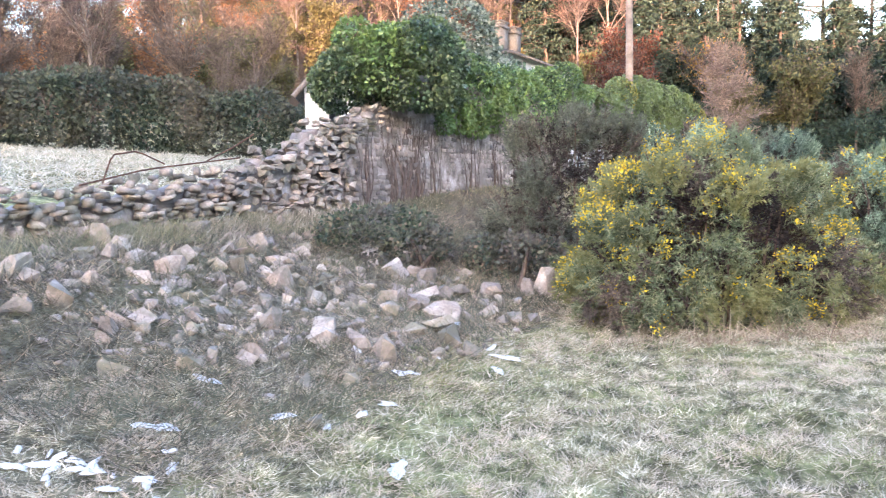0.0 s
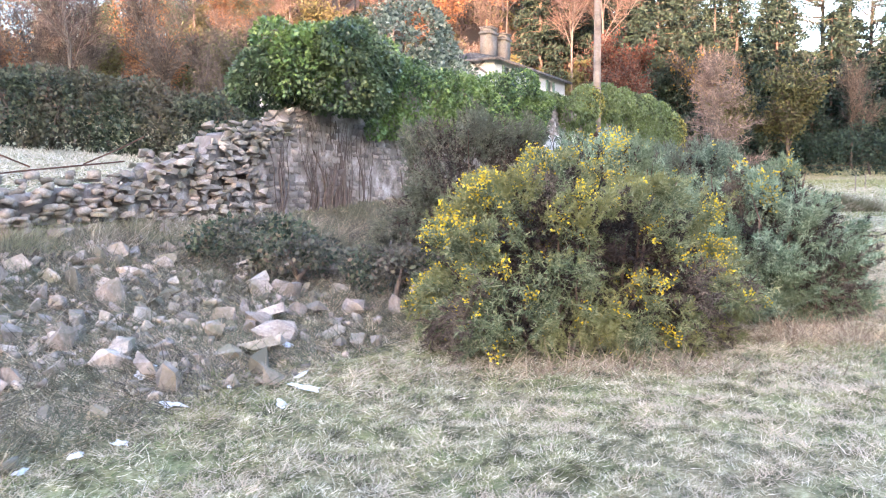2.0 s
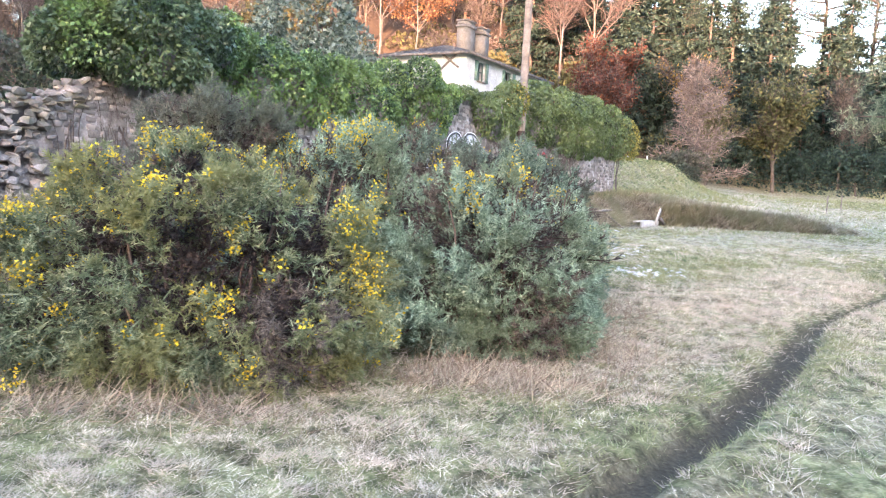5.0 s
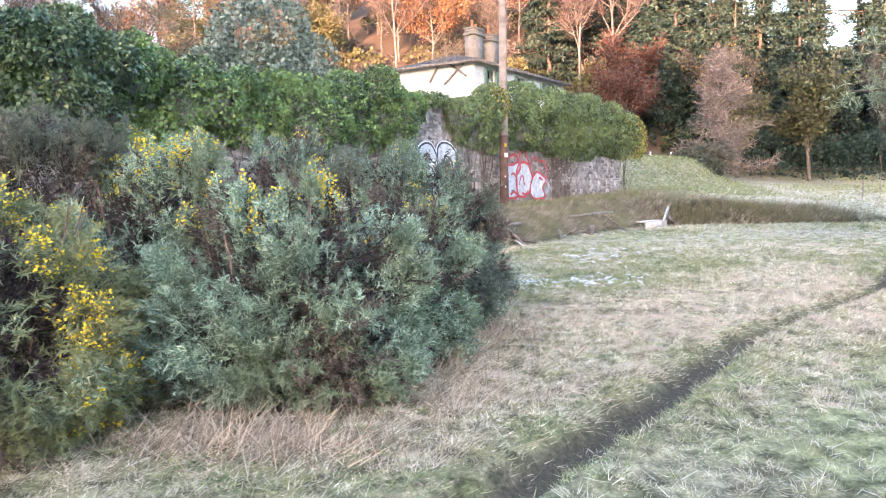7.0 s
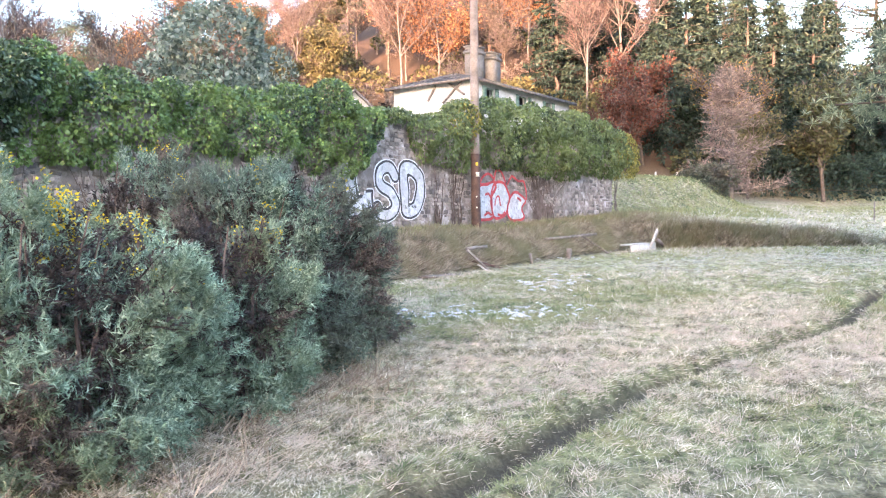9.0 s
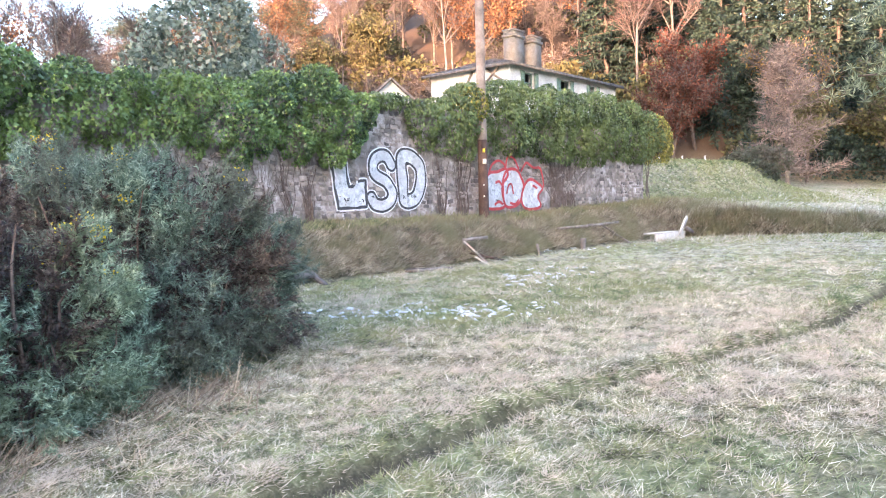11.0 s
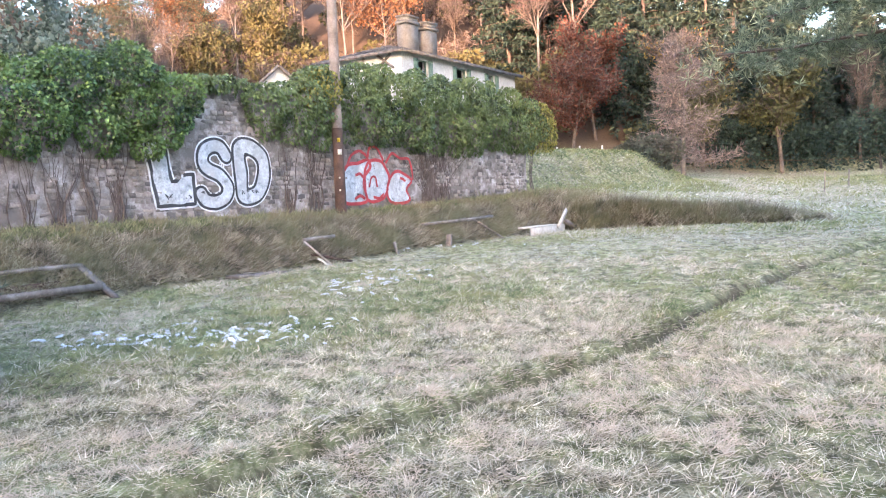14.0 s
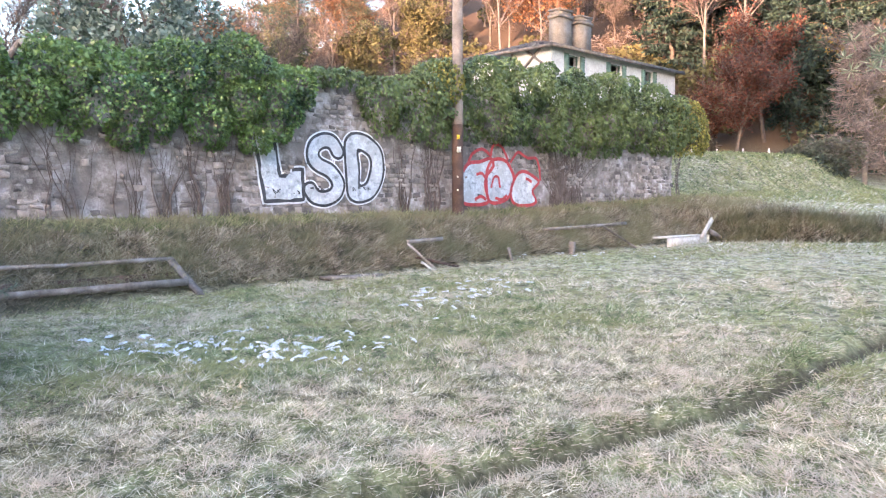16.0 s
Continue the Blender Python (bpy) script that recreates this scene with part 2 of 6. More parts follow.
M_TWIG = leafy("bare_twigs", [(0.0, (0.045, 0.034, 0.027)), (0.6, (0.112, 0.086, 0.071)), (1.0, (0.188, 0.150, 0.124))], None, 0.2, 0.9, 0.0)
M_PINKTWIG = leafy("pinkish_twigs", [(0.0, (0.062, 0.041, 0.034)), (0.6, (0.125, 0.086, 0.072)), (1.0, (0.182, 0.134, 0.113))], None, 0.2, 0.9, 0.0)
M_LARCHTWIG = leafy("pink_grey_larch_twigs", [(0.0, (0.10, 0.072, 0.062)), (0.6, (0.21, 0.155, 0.135)), (1.0, (0.31, 0.24, 0.21))], None, 0.2, 0.9, 0.0)
M_GRASS = leafy("meadow_grass", [(0.0, (0.11, 0.105, 0.058)), (0.3, (0.28, 0.26, 0.165)), (0.6, (0.48, 0.435, 0.315)), (1.0, (0.74, 0.68, 0.56))], (0.54, 0.44, 0.355), 1.9, 0.85, 0.3, clump=6.5, deep=0.42)
M_STRAW = leafy("bleached_straw", [(0.0, (0.16, 0.14, 0.085)), (0.35, (0.42, 0.375, 0.27)), (0.75, (0.64, 0.58, 0.46)), (1.0, (0.78, 0.73, 0.62))], (0.56, 0.45, 0.37), 1.3, 0.85, 0.25, clump=7.0, deep=0.55)
M_FROSTGRASS = leafy("frosted_grass", [(0.0, (0.15, 0.155, 0.10)), (0.4, (0.38, 0.375, 0.295)), (1.0, (0.58, 0.57, 0.52))], (0.44, 0.385, 0.32), 1.4, 0.85, 0.25, clump=5.5, deep=0.55)
M_GREENGRASS = leafy("green_grass", [(0.0, (0.06, 0.085, 0.034)), (0.5, (0.165, 0.20, 0.09)), (0.85, (0.30, 0.325, 0.17)), (1.0, (0.46, 0.45, 0.31))], (0.27, 0.265, 0.12), 1.8, 0.85, 0.3, clump=6.0, deep=0.5)
M_DEADGRASS = leafy("dead_long_grass", [(0.0, (0.085, 0.072, 0.051)), (0.4, (0.230, 0.200, 0.145)), (0.75, (0.365, 0.327, 0.255)), (1.0, (0.510, 0.459, 0.383))], (0.20, 0.21, 0.12), 1.1, 0.85, 0.25, clump=3.2, deep=0.45)
M_BANKGREEN = leafy("rank_bank_grass", [(0.0, (0.06, 0.07, 0.03)), (0.5, (0.17, 0.19, 0.085)), (1.0, (0.34, 0.345, 0.19))], (0.27, 0.225, 0.15), 1.1, 0.85, 0.25, clump=3.6, deep=0.55)
M_WEED = leafy("grey_weeds", [(0.0, (0.05, 0.045, 0.035)), (0.5, (0.14, 0.125, 0.10)), (1.0, (0.30, 0.265, 0.22))], (0.10, 0.11, 0.065), 1.4, 0.85, 0.2)
M_STALK = leafy("dry_stalks", [(0.0, (0.154, 0.113, 0.080)), (0.5, (0.309, 0.244, 0.176)), (1.0, (0.499, 0.416, 0.298))], None, 0.9, 0.85, 0.15)


def ground_material():
    m, n, l, s = nodes_of("meadow_ground")

    def layer(name):
        t = n.new("ShaderNodeAttribute")
        t.attribute_name = name
        return t.outputs["Fac"]
    fine = noise_of(n, l, 34.0, 6.0, 0.75, "World")
    mid = noise_of(n, l, 1.7, 6.0, 0.65, "World")
    clump = noise_of(n, l, 6.5, 3.0, 0.6, "World")
    big = noise_of(n, l, 0.13, 3.0, 0.6, "World")
    meadow = ramp(n, l, fine, [(0.3, (0.075, 0.07, 0.034)), (0.5, (0.20, 0.18, 0.105)), (0.7, (0.38, 0.34, 0.23))])
    green = ramp(n, l, fine, [(0.3, (0.075, 0.09, 0.03)), (0.7, (0.22, 0.23, 0.10))])
    col = mixed(n, l, ramp(n, l, mid, [(0.49, (0, 0, 0)), (0.60, (0.8, 0.8, 0.8))]), meadow, green)
    frost = ramp(n, l, fine, [(0.3, (0.15, 0.14, 0.075)), (0.5, (0.33, 0.30, 0.20)), (0.7, (0.54, 0.49, 0.385))])
    col = mixed(n, l, layer("frost"), col, frost)
    rank = ramp(n, l, fine, [(0.3, (0.12, 0.135, 0.055)), (0.5, (0.24, 0.25, 0.125)), (0.7, (0.40, 0.40, 0.25))])
    col = mixed(n, l, ramp(n, l, noise_of(n, l, 0.42, 4.0, 0.6, "World"), [(0.44, (0, 0, 0)), (0.6, (0.75, 0.75, 0.75))]), col, rank)
    bank = ramp(n, l, fine, [(0.3, (0.085, 0.075, 0.048)), (0.7, (0.27, 0.24, 0.165))])
    col = mixed(n, l, layer("bank"), col, bank)
    # shade in the gaps between grass clumps, painted on as noise
    col = mixed(n, l, 1.0, col, ramp(n, l, clump, [(0.34, (0.36, 0.36, 0.34)), (0.66, (1.4, 1.4, 1.4))]), "MULTIPLY")
    soil = ramp(n, l, fine, [(0.3, (0.032, 0.028, 0.019)), (0.55, (0.075, 0.065, 0.043)), (0.75, (0.14, 0.125, 0.08))])
    col = mixed(n, l, layer("soil"), col, soil)
    litter = ramp(n, l, fine, [(0.3, (0.05, 0.036, 0.024)), (0.7, (0.15, 0.10, 0.062))])
    col = mixed(n, l, layer("litter"), col, litter)
    col = mixed(n, l, 0.5, col, ramp(n, l, big, [(0.3, (0.8, 0.8, 0.8)), (0.7, (1.15, 1.15, 1.15))]), "MULTIPLY")
    l.new(col, s.inputs["Base Color"])
    s.inputs["Roughness"].default_value, s.inputs["Specular IOR Level"].default_value = 0.95, 0.15
    bumped(n, l, mixed(n, l, 0.4, fine, mid), s, 0.9, 0.05)
    return m


M_GROUND = ground_material()

# ---- mesh helpers ----
RNG = np.random.default_rng(7)
I4 = Matrix.Identity(4)


class Soup:
    """Gathers vertices and faces, and makes one mesh of them."""

    def __init__(self):
        self.v, self.f, self.count = [], [], 0

    def add(self, v, f):
        v, f = np.asarray(v, float).reshape(-1, 3), np.asarray(f, int)
        self.f.append(f + self.count)
        self.v.append(v)
        self.count += len(v)
        return self

    def mesh(self, name, material, smooth=False):
        v = np.concatenate(self.v)
        loops = np.concatenate([f.ravel() for f in self.f])
        sizes = np.concatenate([np.full(len(f), f.shape[1]) for f in self.f])
        me = bpy.data.meshes.new(name)
        me.vertices.add(len(v)), me.loops.add(len(loops)), me.polygons.add(len(sizes))
        me.vertices.foreach_set("co", v.ravel())
        me.loops.foreach_set("vertex_index", loops)
        me.polygons.foreach_set("loop_start", np.concatenate([[0], np.cumsum(sizes)[:-1]]))
        if smooth:
            me.polygons.foreach_set("use_smooth", np.ones(len(sizes), bool))
        me.update(calc_edges=True)
        me.materials.append(material)
        return me


def part(name, shape, material, parent=None, label="", smooth=False):
    """One mesh object out of a Soup, a bmesh or a mesh, under a thing or a part."""
    if isinstance(shape, Soup):
        me = shape.mesh(name, material, smooth)
    elif isinstance(shape, bpy.types.Mesh):
        me = shape
    else:
        me = bpy.data.meshes.new(name)
        shape.to_mesh(me)
        shape.free()
        me.materials.append(material)
    ob = new(name, me)
    ob.parent = parent
    if label:
        ob["label"] = label
    return ob


def thing(name, label, category, x=0.0, y=0.0, z=0.0, rz=0.0, group="", kind=""):
    ob = new(name)
    ob.empty_display_size = 0.2
    ob.matrix_basis = pose(x, y, z, 0, 0, rz)
    return tagged(ob, label, category, group, kind)


def unit(v):
    return v / np.maximum(np.linalg.norm(v, axis=-1, keepdims=True), 1e-9)


def rand_dirs(k, rng=RNG):
    return unit(rng.normal(size=(k, 3)))


def blades(soup, base, way, length, width, rng=RNG, curl=0.0):
    """Leaves, needles or blades of grass: a four-cornered piece each, from base along way."""
    k = len(base)
    length, width = np.broadcast_to(length, k)[:, None], np.broadcast_to(width, k)[:, None]
    side = unit(np.cross(way, rand_dirs(k, rng)))
    lift = np.cross(side, way) * length * curl
    mid = base + way * length * 0.5 + lift
    v = np.stack([base, mid + side * width * 0.5, base + way * length, mid - side * width * 0.5], 1)
    soup.add(v, np.arange(k * 4).reshape(k, 4))


def grass_blades(soup, base, way, length, width, rng=RNG):
    """Single three-cornered blades."""
    k = len(base)
    length, width = np.broadcast_to(length, k)[:, None], np.broadcast_to(width, k)[:, None]
    side = unit(np.cross(way, rand_dirs(k, rng)))
    v = np.stack([base - side * width * 0.5, base + side * width * 0.5, base + way * length], 1)
    soup.add(v, np.arange(k * 3).reshape(k, 3))


def tube(soup, pts, radii, sides=6):
    pts = np.asarray(pts, float)
    k = len(pts)
    radii = np.broadcast_to(radii, k)
    way = unit(np.gradient(pts, axis=0))
    ref = np.where(np.abs(way[:, 2:3]) > 0.9, [[1.0, 0, 0]], [[0, 0, 1.0]])
    s = unit(np.cross(way, ref))
    u = np.cross(s, way)
    ang = np.arange(sides) * 2 * math.pi / sides
    ring = pts[:, None] + radii[:, None, None] * (np.cos(ang)[None, :, None] * s[:, None] + np.sin(ang)[None, :, None] * u[:, None])
    i, j = np.meshgrid(np.arange(k - 1), np.arange(sides), indexing="ij")
    jn = (j + 1) % sides
    f = np.stack([i * sides + j, i * sides + jn, (i + 1) * sides + jn, (i + 1) * sides + j], -1).reshape(-1, 4)
    soup.add(ring, f)
    soup.add(ring[-1], [list(range(sides))])
    soup.add(ring[0], [list(range(sides))[::-1]])


def box(soup, x0, x1, y0, y1, z0, z1, m=None, jitter=0.0, bevel=0.0, rng=RNG):
    """A board or block; with bevel its long edges are cut."""
    v = np.array([[x, y, z] for x in (x0, x1) for y in (y0, y1) for z in (z0, z1)], float)
    if jitter:
        v += rng.uniform(-jitter, jitter, v.shape)
    if m is not None:
        v = np.array([m @ Vector(p) for p in v])
    soup.add(v, [[0, 1, 3, 2], [4, 6, 7, 5], [0, 4, 5, 1], [2, 3, 7, 6], [0, 2, 6, 4], [1, 5, 7, 3]])


# ---- lie of the land ----
P0, U, N = np.array([-1.6, 12.9]), np.array([0.5026, 0.8645]), np.array([0.8645, -0.5026])
WALL_TURN = math.degrees(math.atan2(U[1], U[0]))
TRACK = np.array([(2.6, 1.6), (4.2, 3.9), (5.0, 5.0), (5.72, 6.06), (6.5, 7.06), (7.6, 8.8), (8.69, 10.8), (9.98, 12.4), (11.7, 14.45), (13.2, 17.3), (15.1, 20.2), (17.1, 22.9), (22.0, 29.0)])
WAVES = [(RNG.uniform(0.05, 0.5) * 2.2 ** k, RNG.uniform(0, 6.28), RNG.uniform(0, 6.28), 2.0 ** -k) for k in range(4) for _ in range(5)]


def step(lo, hi, v):
    u = np.clip((v - lo) / (hi - lo), 0, 1)
    return u * u * (3 - 2 * u)


def along(x, y):
    return (x - P0[0]) * U[0] + (y - P0[1]) * U[1]


def before(x, y):
    return (x - P0[0]) * N[0] + (y - P0[1]) * N[1]


def on_wall(s, d=0.0):
    return P0[0] + U[0] * s + N[0] * d, P0[1] + U[1] * s + N[1] * d


def bumps(x, y):
    return sum(g * np.sin(f * (x * math.cos(a) + y * math.sin(a)) + b) for f, a, b, g in WAVES) / 6.0


def tussocks(x, y):
    """Lumps of matted grass, hand to foot sized, from 0 to 1."""
    a = np.sin(9.3 * x + 4.1 * y + 2.1 * np.sin(2.3 * y)) * np.sin(8.1 * y - 5.2 * x + 2.4 * np.sin(1.9 * x + 1))
    b = np.sin(17.0 * x - 6.0 * y + 1.7 * np.sin(4.1 * y + 2)) * np.sin(15.2 * y + 7.7 * x + 1.9 * np.sin(3.7 * x))
    return np.clip(0.5 + 0.34 * a + 0.22 * b, 0, 1)


def track_gap(x, y):
    """Distance from the worn track."""
    best = np.full(np.shape(x), 1e9)
    for (ax, ay), (bx, by) in zip(TRACK[:-1], TRACK[1:]):
        ux, uy = bx - ax, by - ay
        k = np.clip(((x - ax) * ux + (y - ay) * uy) / (ux * ux + uy * uy), 0, 1)
        best = np.minimum(best, np.hypot(x - ax - k * ux, y - ay - k * uy))
    return best


def toe(s):
    return np.interp(s, [-12, 1.5, 5.5, 18, 21, 22.6, 23.6, 25, 27, 34, 60], [4.8, 4.7, 2.35, 2.25, 2.35, 2.6, 3.9, 6.2, 9.5, 16, 30])


def land(x, y):
    """Height of the ground."""
    x, y = np.asarray(x, float), np.asarray(y, float)
    s, d = along(x, y), before(x, y)
    low = 0.02 + 0.014 * np.clip(y, -20, 30) + 0.055 * np.clip(y - 32, 0, 60)
    top = 1.36 + 0.10 * np.clip(-d, 0, 14) + 0.09 * np.clip(-d - 14, 0, 20) - 0.25 * step(3, -1, s) * step(1.0, -0.3, -d) + 0.30 * step(16, 25, s)
    top = top - 0.75 * step(22, 26, s) * step(0.3, 5, d) + 0.02 * np.clip(y - 34, 0, 40) * step(23, 30, s)
    w = toe(s)
    u = np.clip(d / w, 0, 1.3)
    steep = np.interp(u, [0, 0.35, 0.7, 0.9, 1.0], [1.0, 0.82, 0.42, 0.08, 0.0])
    gentle = np.interp(u, [0, 0.3, 0.65, 1.0, 1.2], [0.92, 0.72, 0.30, 0.05, 0.0])
    far = np.interp(u, [0, 0.7, 0.86, 0.97, 1.02], [1.0, 0.98, 0.9, 0.1, 0.0])
    mix = step(1.5, 5.5, s)
    prof = gentle * (1 - mix) + steep * mix
    ff = step(21.5, 25, s)
    prof = prof * (1 - ff) + far * ff
    prof = prof * (1 - step(24.5, 31, s) * step(2, 9, d))
    z = low + (np.maximum(top, low) - low) * np.where(d < 0, 1.0, prof)
    # the house's terrace beyond the wall's end
    q = (x - 12.0) * 0.78 - (y - 39.5) * 0.625
    z = z + np.clip(3.55 - z, 0, 3) * step(1.6, -1.2, q) * step(36.0, 42.5, y) * step(-1, 3, x) * step(20.5, 16.5, x)
    z = z + (0.50 - 0.24 * step(-24, -40, x) - 0.24 * step(14, 30, x)) * np.clip(y - 60, 0, 90) * step(54, 72, y)
    z = z + 37.0 * step(-60, -170, y)
    z = z + 0.05 * bumps(x * 1.0, y) + 0.02 * bumps(3.1 * x + 5, 3.1 * y)
    gap = track_gap(x, y) + 0.06 * bumps(6 * x, 6 * y)
    z = z + 0.022 * np.clip(bumps(9 * x + 2, 9 * y), -0.6, 1) * step(45, 30, np.hypot(x - 6, y - 5))
    z = z + 0.055 * (tussocks(x, y) - 0.4) * step(30, 20, np.hypot(x - 6, y - 7)) * step(0.1, 0.3, gap)
    z = z - 0.11 * np.exp(-(gap / 0.15) ** 4) + 0.035 * np.exp(-((gap - 0.30) / 0.12) ** 2)
    return z


def ground():
    def spread(*runs):
        """Grid lines: runs of (from, to, gap), then ever wider apart out to the horizon."""
        mid = np.concatenate([np.arange(lo, hi - 1e-6, gap) for lo, hi, gap in runs])
        out = runs[0][2] * np.cumsum(1.17 ** np.arange(1, 52))
        out = out[out < 900]
        return np.concatenate([(mid[0] - out)[::-1], mid, mid[-1] + out])
    xs = spread((-8, -3, 0.17), (-3, 13.5, 0.085), (13.5, 22, 0.17))
    ys = spread((1.5, 3.0, 0.17), (3.0, 22, 0.085), (22, 40, 0.17))
    x, y = np.meshgrid(xs, ys, indexing="ij")
    z = land(x, y)
    i, j = np.meshgrid(np.arange(len(xs) - 1), np.arange(len(ys) - 1), indexing="ij")
    k = len(ys)
    f = np.stack([i * k + j, (i + 1) * k + j, (i + 1) * k + j + 1, i * k + j + 1], -1).reshape(-1, 4)
    me = Soup().add(np.stack([x, y, z], -1), f).mesh("ground", M_GROUND, True)
    s, d = along(x, y), before(x, y)
    w = toe(s)
    slope = step(5.0, 2.5, np.abs((x - 12.0) * 0.78 - (y - 39.5) * 0.625)) * step(35.5, 38, y) * step(52, 46, y) * step(21, 18, x) * step(-8, -5, d)
    bank = 0.3 * slope + np.clip(step(-0.6, 0.4, d) * step(1.12, 0.9, d / w), 0, 1) * np.where(s > 22.5, step(0.84, 0.9, d / w), 1.0) * step(28, 24.5, s)
    gap = track_gap(x, y) + 0.10 * bumps(6 * x, 6 * y)
    soil = np.clip(1.4 * np.exp(-(gap / 0.14) ** 4) * (0.8 + 0.4 * bumps(4 * x, 4 * y)), 0, 1) + 0.8 * step(22, 24, s) * step(28, 25.5, s) * step(0.8, 0.86, d / w) * step(1.03, 0.97, d / w)
    frost = 0.95 * step(13, 24, y) * (0.75 + 0.25 * np.clip(bumps(0.7 * x, 0.7 * y) * 2, -1, 1)) + 0.35 * step(0.25, 0.5, bumps(1.4 * x + 9, 1.4 * y))
    litter = step(58, 64, y + 0.2 * np.clip(x, -60, 0)) * step(34, 24, x) + step(66, 74, y) + step(-20, -40, y)
    for name, value in (("bank", bank), ("soil", soil), ("frost", frost), ("litter", litter)):
        me.attributes.new(name, "FLOAT", "POINT").data.foreach_set("value", np.clip(value, 0, 1).ravel().astype(np.float32))
    ob = new("ground", me)
    tagged(ob, "frosty meadow with bleached grass, earth bank and wooded hillside", "ground", kind="structure")


ground()


# ---- the old garden wall ----
def wall_top(s):
    """Height of the wall's broken top along its length."""
    return np.interp(s, [-6.5, -5, -3.2, -2.1, -1.9, -1.4, -0.95, -0.82, 0.0, 0.35, 0.8, 1.3, 2.2, 11.4, 12.5, 25], [1.45, 1.5, 1.70, 1.78, 2.02, 2.1, 2.16, 2.5, 2.58, 2.66, 2.8, 3.1, 3.6, 4.12, 4.16, 4.1])


def face_d(s, z):
    """How the wall's face swells and sinks."""
    return 0.012 * np.sin(s * 3.1 + z * 4.0) + 0.012 * np.sin(s * 7.7 - z * 9.0)


def wall_body():
    """The core of lime and rubble, uneven in front, with its ragged end."""
    ss, k = np.arange(-6.4, 25.01, 0.12), 17
    so = Soup()
    lift = np.linspace(0, 1, k)
    grids = []
    for side in (0.0, -0.46):
        s = np.repeat(ss[:, None], k, 1)
        lo = land(*on_wall(ss, 0.15)) - 0.35
        hi = wall_top(ss) - 0.12 * step(0.6, 0.2, ss) + 0.03 * np.sin(ss * 9.1) + 0.025 * np.sin(ss * 23.0)
        z = lo[:, None] + (hi - lo)[:, None] * lift[None]
        d = (side + face_d(s, z)) if side else face_d(s, z) - 0.10 * step(0.5, 0.1, s)
        x, y = on_wall(s, d)
        grids.append(np.stack([x, y, z], -1))
    n = len(ss)
    i, j = np.meshgrid(np.arange(n - 1), np.arange(k - 1), indexing="ij")
    q = np.stack([i * k + j, (i + 1) * k + j, (i + 1) * k + j + 1, i * k + j + 1], -1).reshape(-1, 4)
    h = n * k
    i1 = np.arange(n - 1)
    cap = np.stack([i1 * k + k - 1, (i1 + 1) * k + k - 1, h + (i1 + 1) * k + k - 1, h + i1 * k + k - 1], -1)
    j1 = np.arange(k - 1)
    ends = np.concatenate([np.stack([b + j1, b + j1 + 1, h + b + j1 + 1, h + b + j1], -1) for b in (0, (n - 1) * k)])
    so.add(np.concatenate([grids[0].reshape(-1, 3), grids[1].reshape(-1, 3)]), np.concatenate([q, q[:, ::-1] + h, cap, ends]))
    return tagged(part("wall_garden", so, M_PLASTER), "old rubble-stone garden wall with flaking pale lime render", "wall", kind="structure")


garden_wall = wall_body()


def ribbon(pts, width, closed=False):
    """Left and right edge of a painted stroke on the wall, as quads in (s, z)."""
    p = np.asarray(pts, float)
    if closed:
        way = unit(np.roll(p, -1, 0) - np.roll(p, 1, 0))
    else:
        way = unit(np.gradient(p, axis=0))
    side = np.stack([-way[:, 1], way[:, 0]], 1)
    return p + side * width / 2, p - side * width / 2


def smooth_line(pts, closed=False, per=8):
    p = np.asarray(pts, float)
    k = len(p)
    out = []
    for i in range(k if closed else k - 1):
        if closed:
            a, b, c, d = p[(i - 1) % k], p[i], p[(i + 1) % k], p[(i + 2) % k]
        else:
            a, b, c, d = p[max(i - 1, 0)], p[i], p[i + 1], p[min(i + 2, k - 1)]
        for u in np.arange(per) / per:
            out.append(0.5 * (2 * b + (c - a) * u + (2 * a - 5 * b + 4 * c - d) * u * u + (3 * b - a - 3 * c + d) * u ** 3))
    if not closed:
        out.append(p[-1])
    return np.array(out)


def on_face(flat, off):
    x, y = on_wall(flat[:, 0], off + face_d(flat[:, 0], flat[:, 1]))
    return np.stack([x, y, flat[:, 1]], 1)


def stroke(soup, pts, width, off, closed=False):
    a, b = ribbon(pts, width, closed)
    k = len(a)
    i = np.arange(k if closed else k - 1)
    j = (i + 1) % k
    soup.add(np.concatenate([on_face(a, off), on_face(b, off)]), np.stack([i, j, k + j, k + i], 1))


def patch(soup, outline, off):
    p = np.asarray(outline, float)
    c = p.mean(0, keepdims=True)
    k = len(p)
    i = np.arange(k)
    soup.add(on_face(np.concatenate([p, c]), off), np.stack([i, (i + 1) % k, np.full(k, k)], 1))


def dense(pts, closed=True, gap=0.05):
    p = np.asarray(pts, float)
    out = []
    for i in range(len(p) if closed else len(p) - 1):
        a, b = p[i], p[(i + 1) % len(p)]
        k = max(1, int(np.hypot(*(b - a)) / gap))
        out += [a + (b - a) * j / k for j in range(k)]
    return np.array(out)


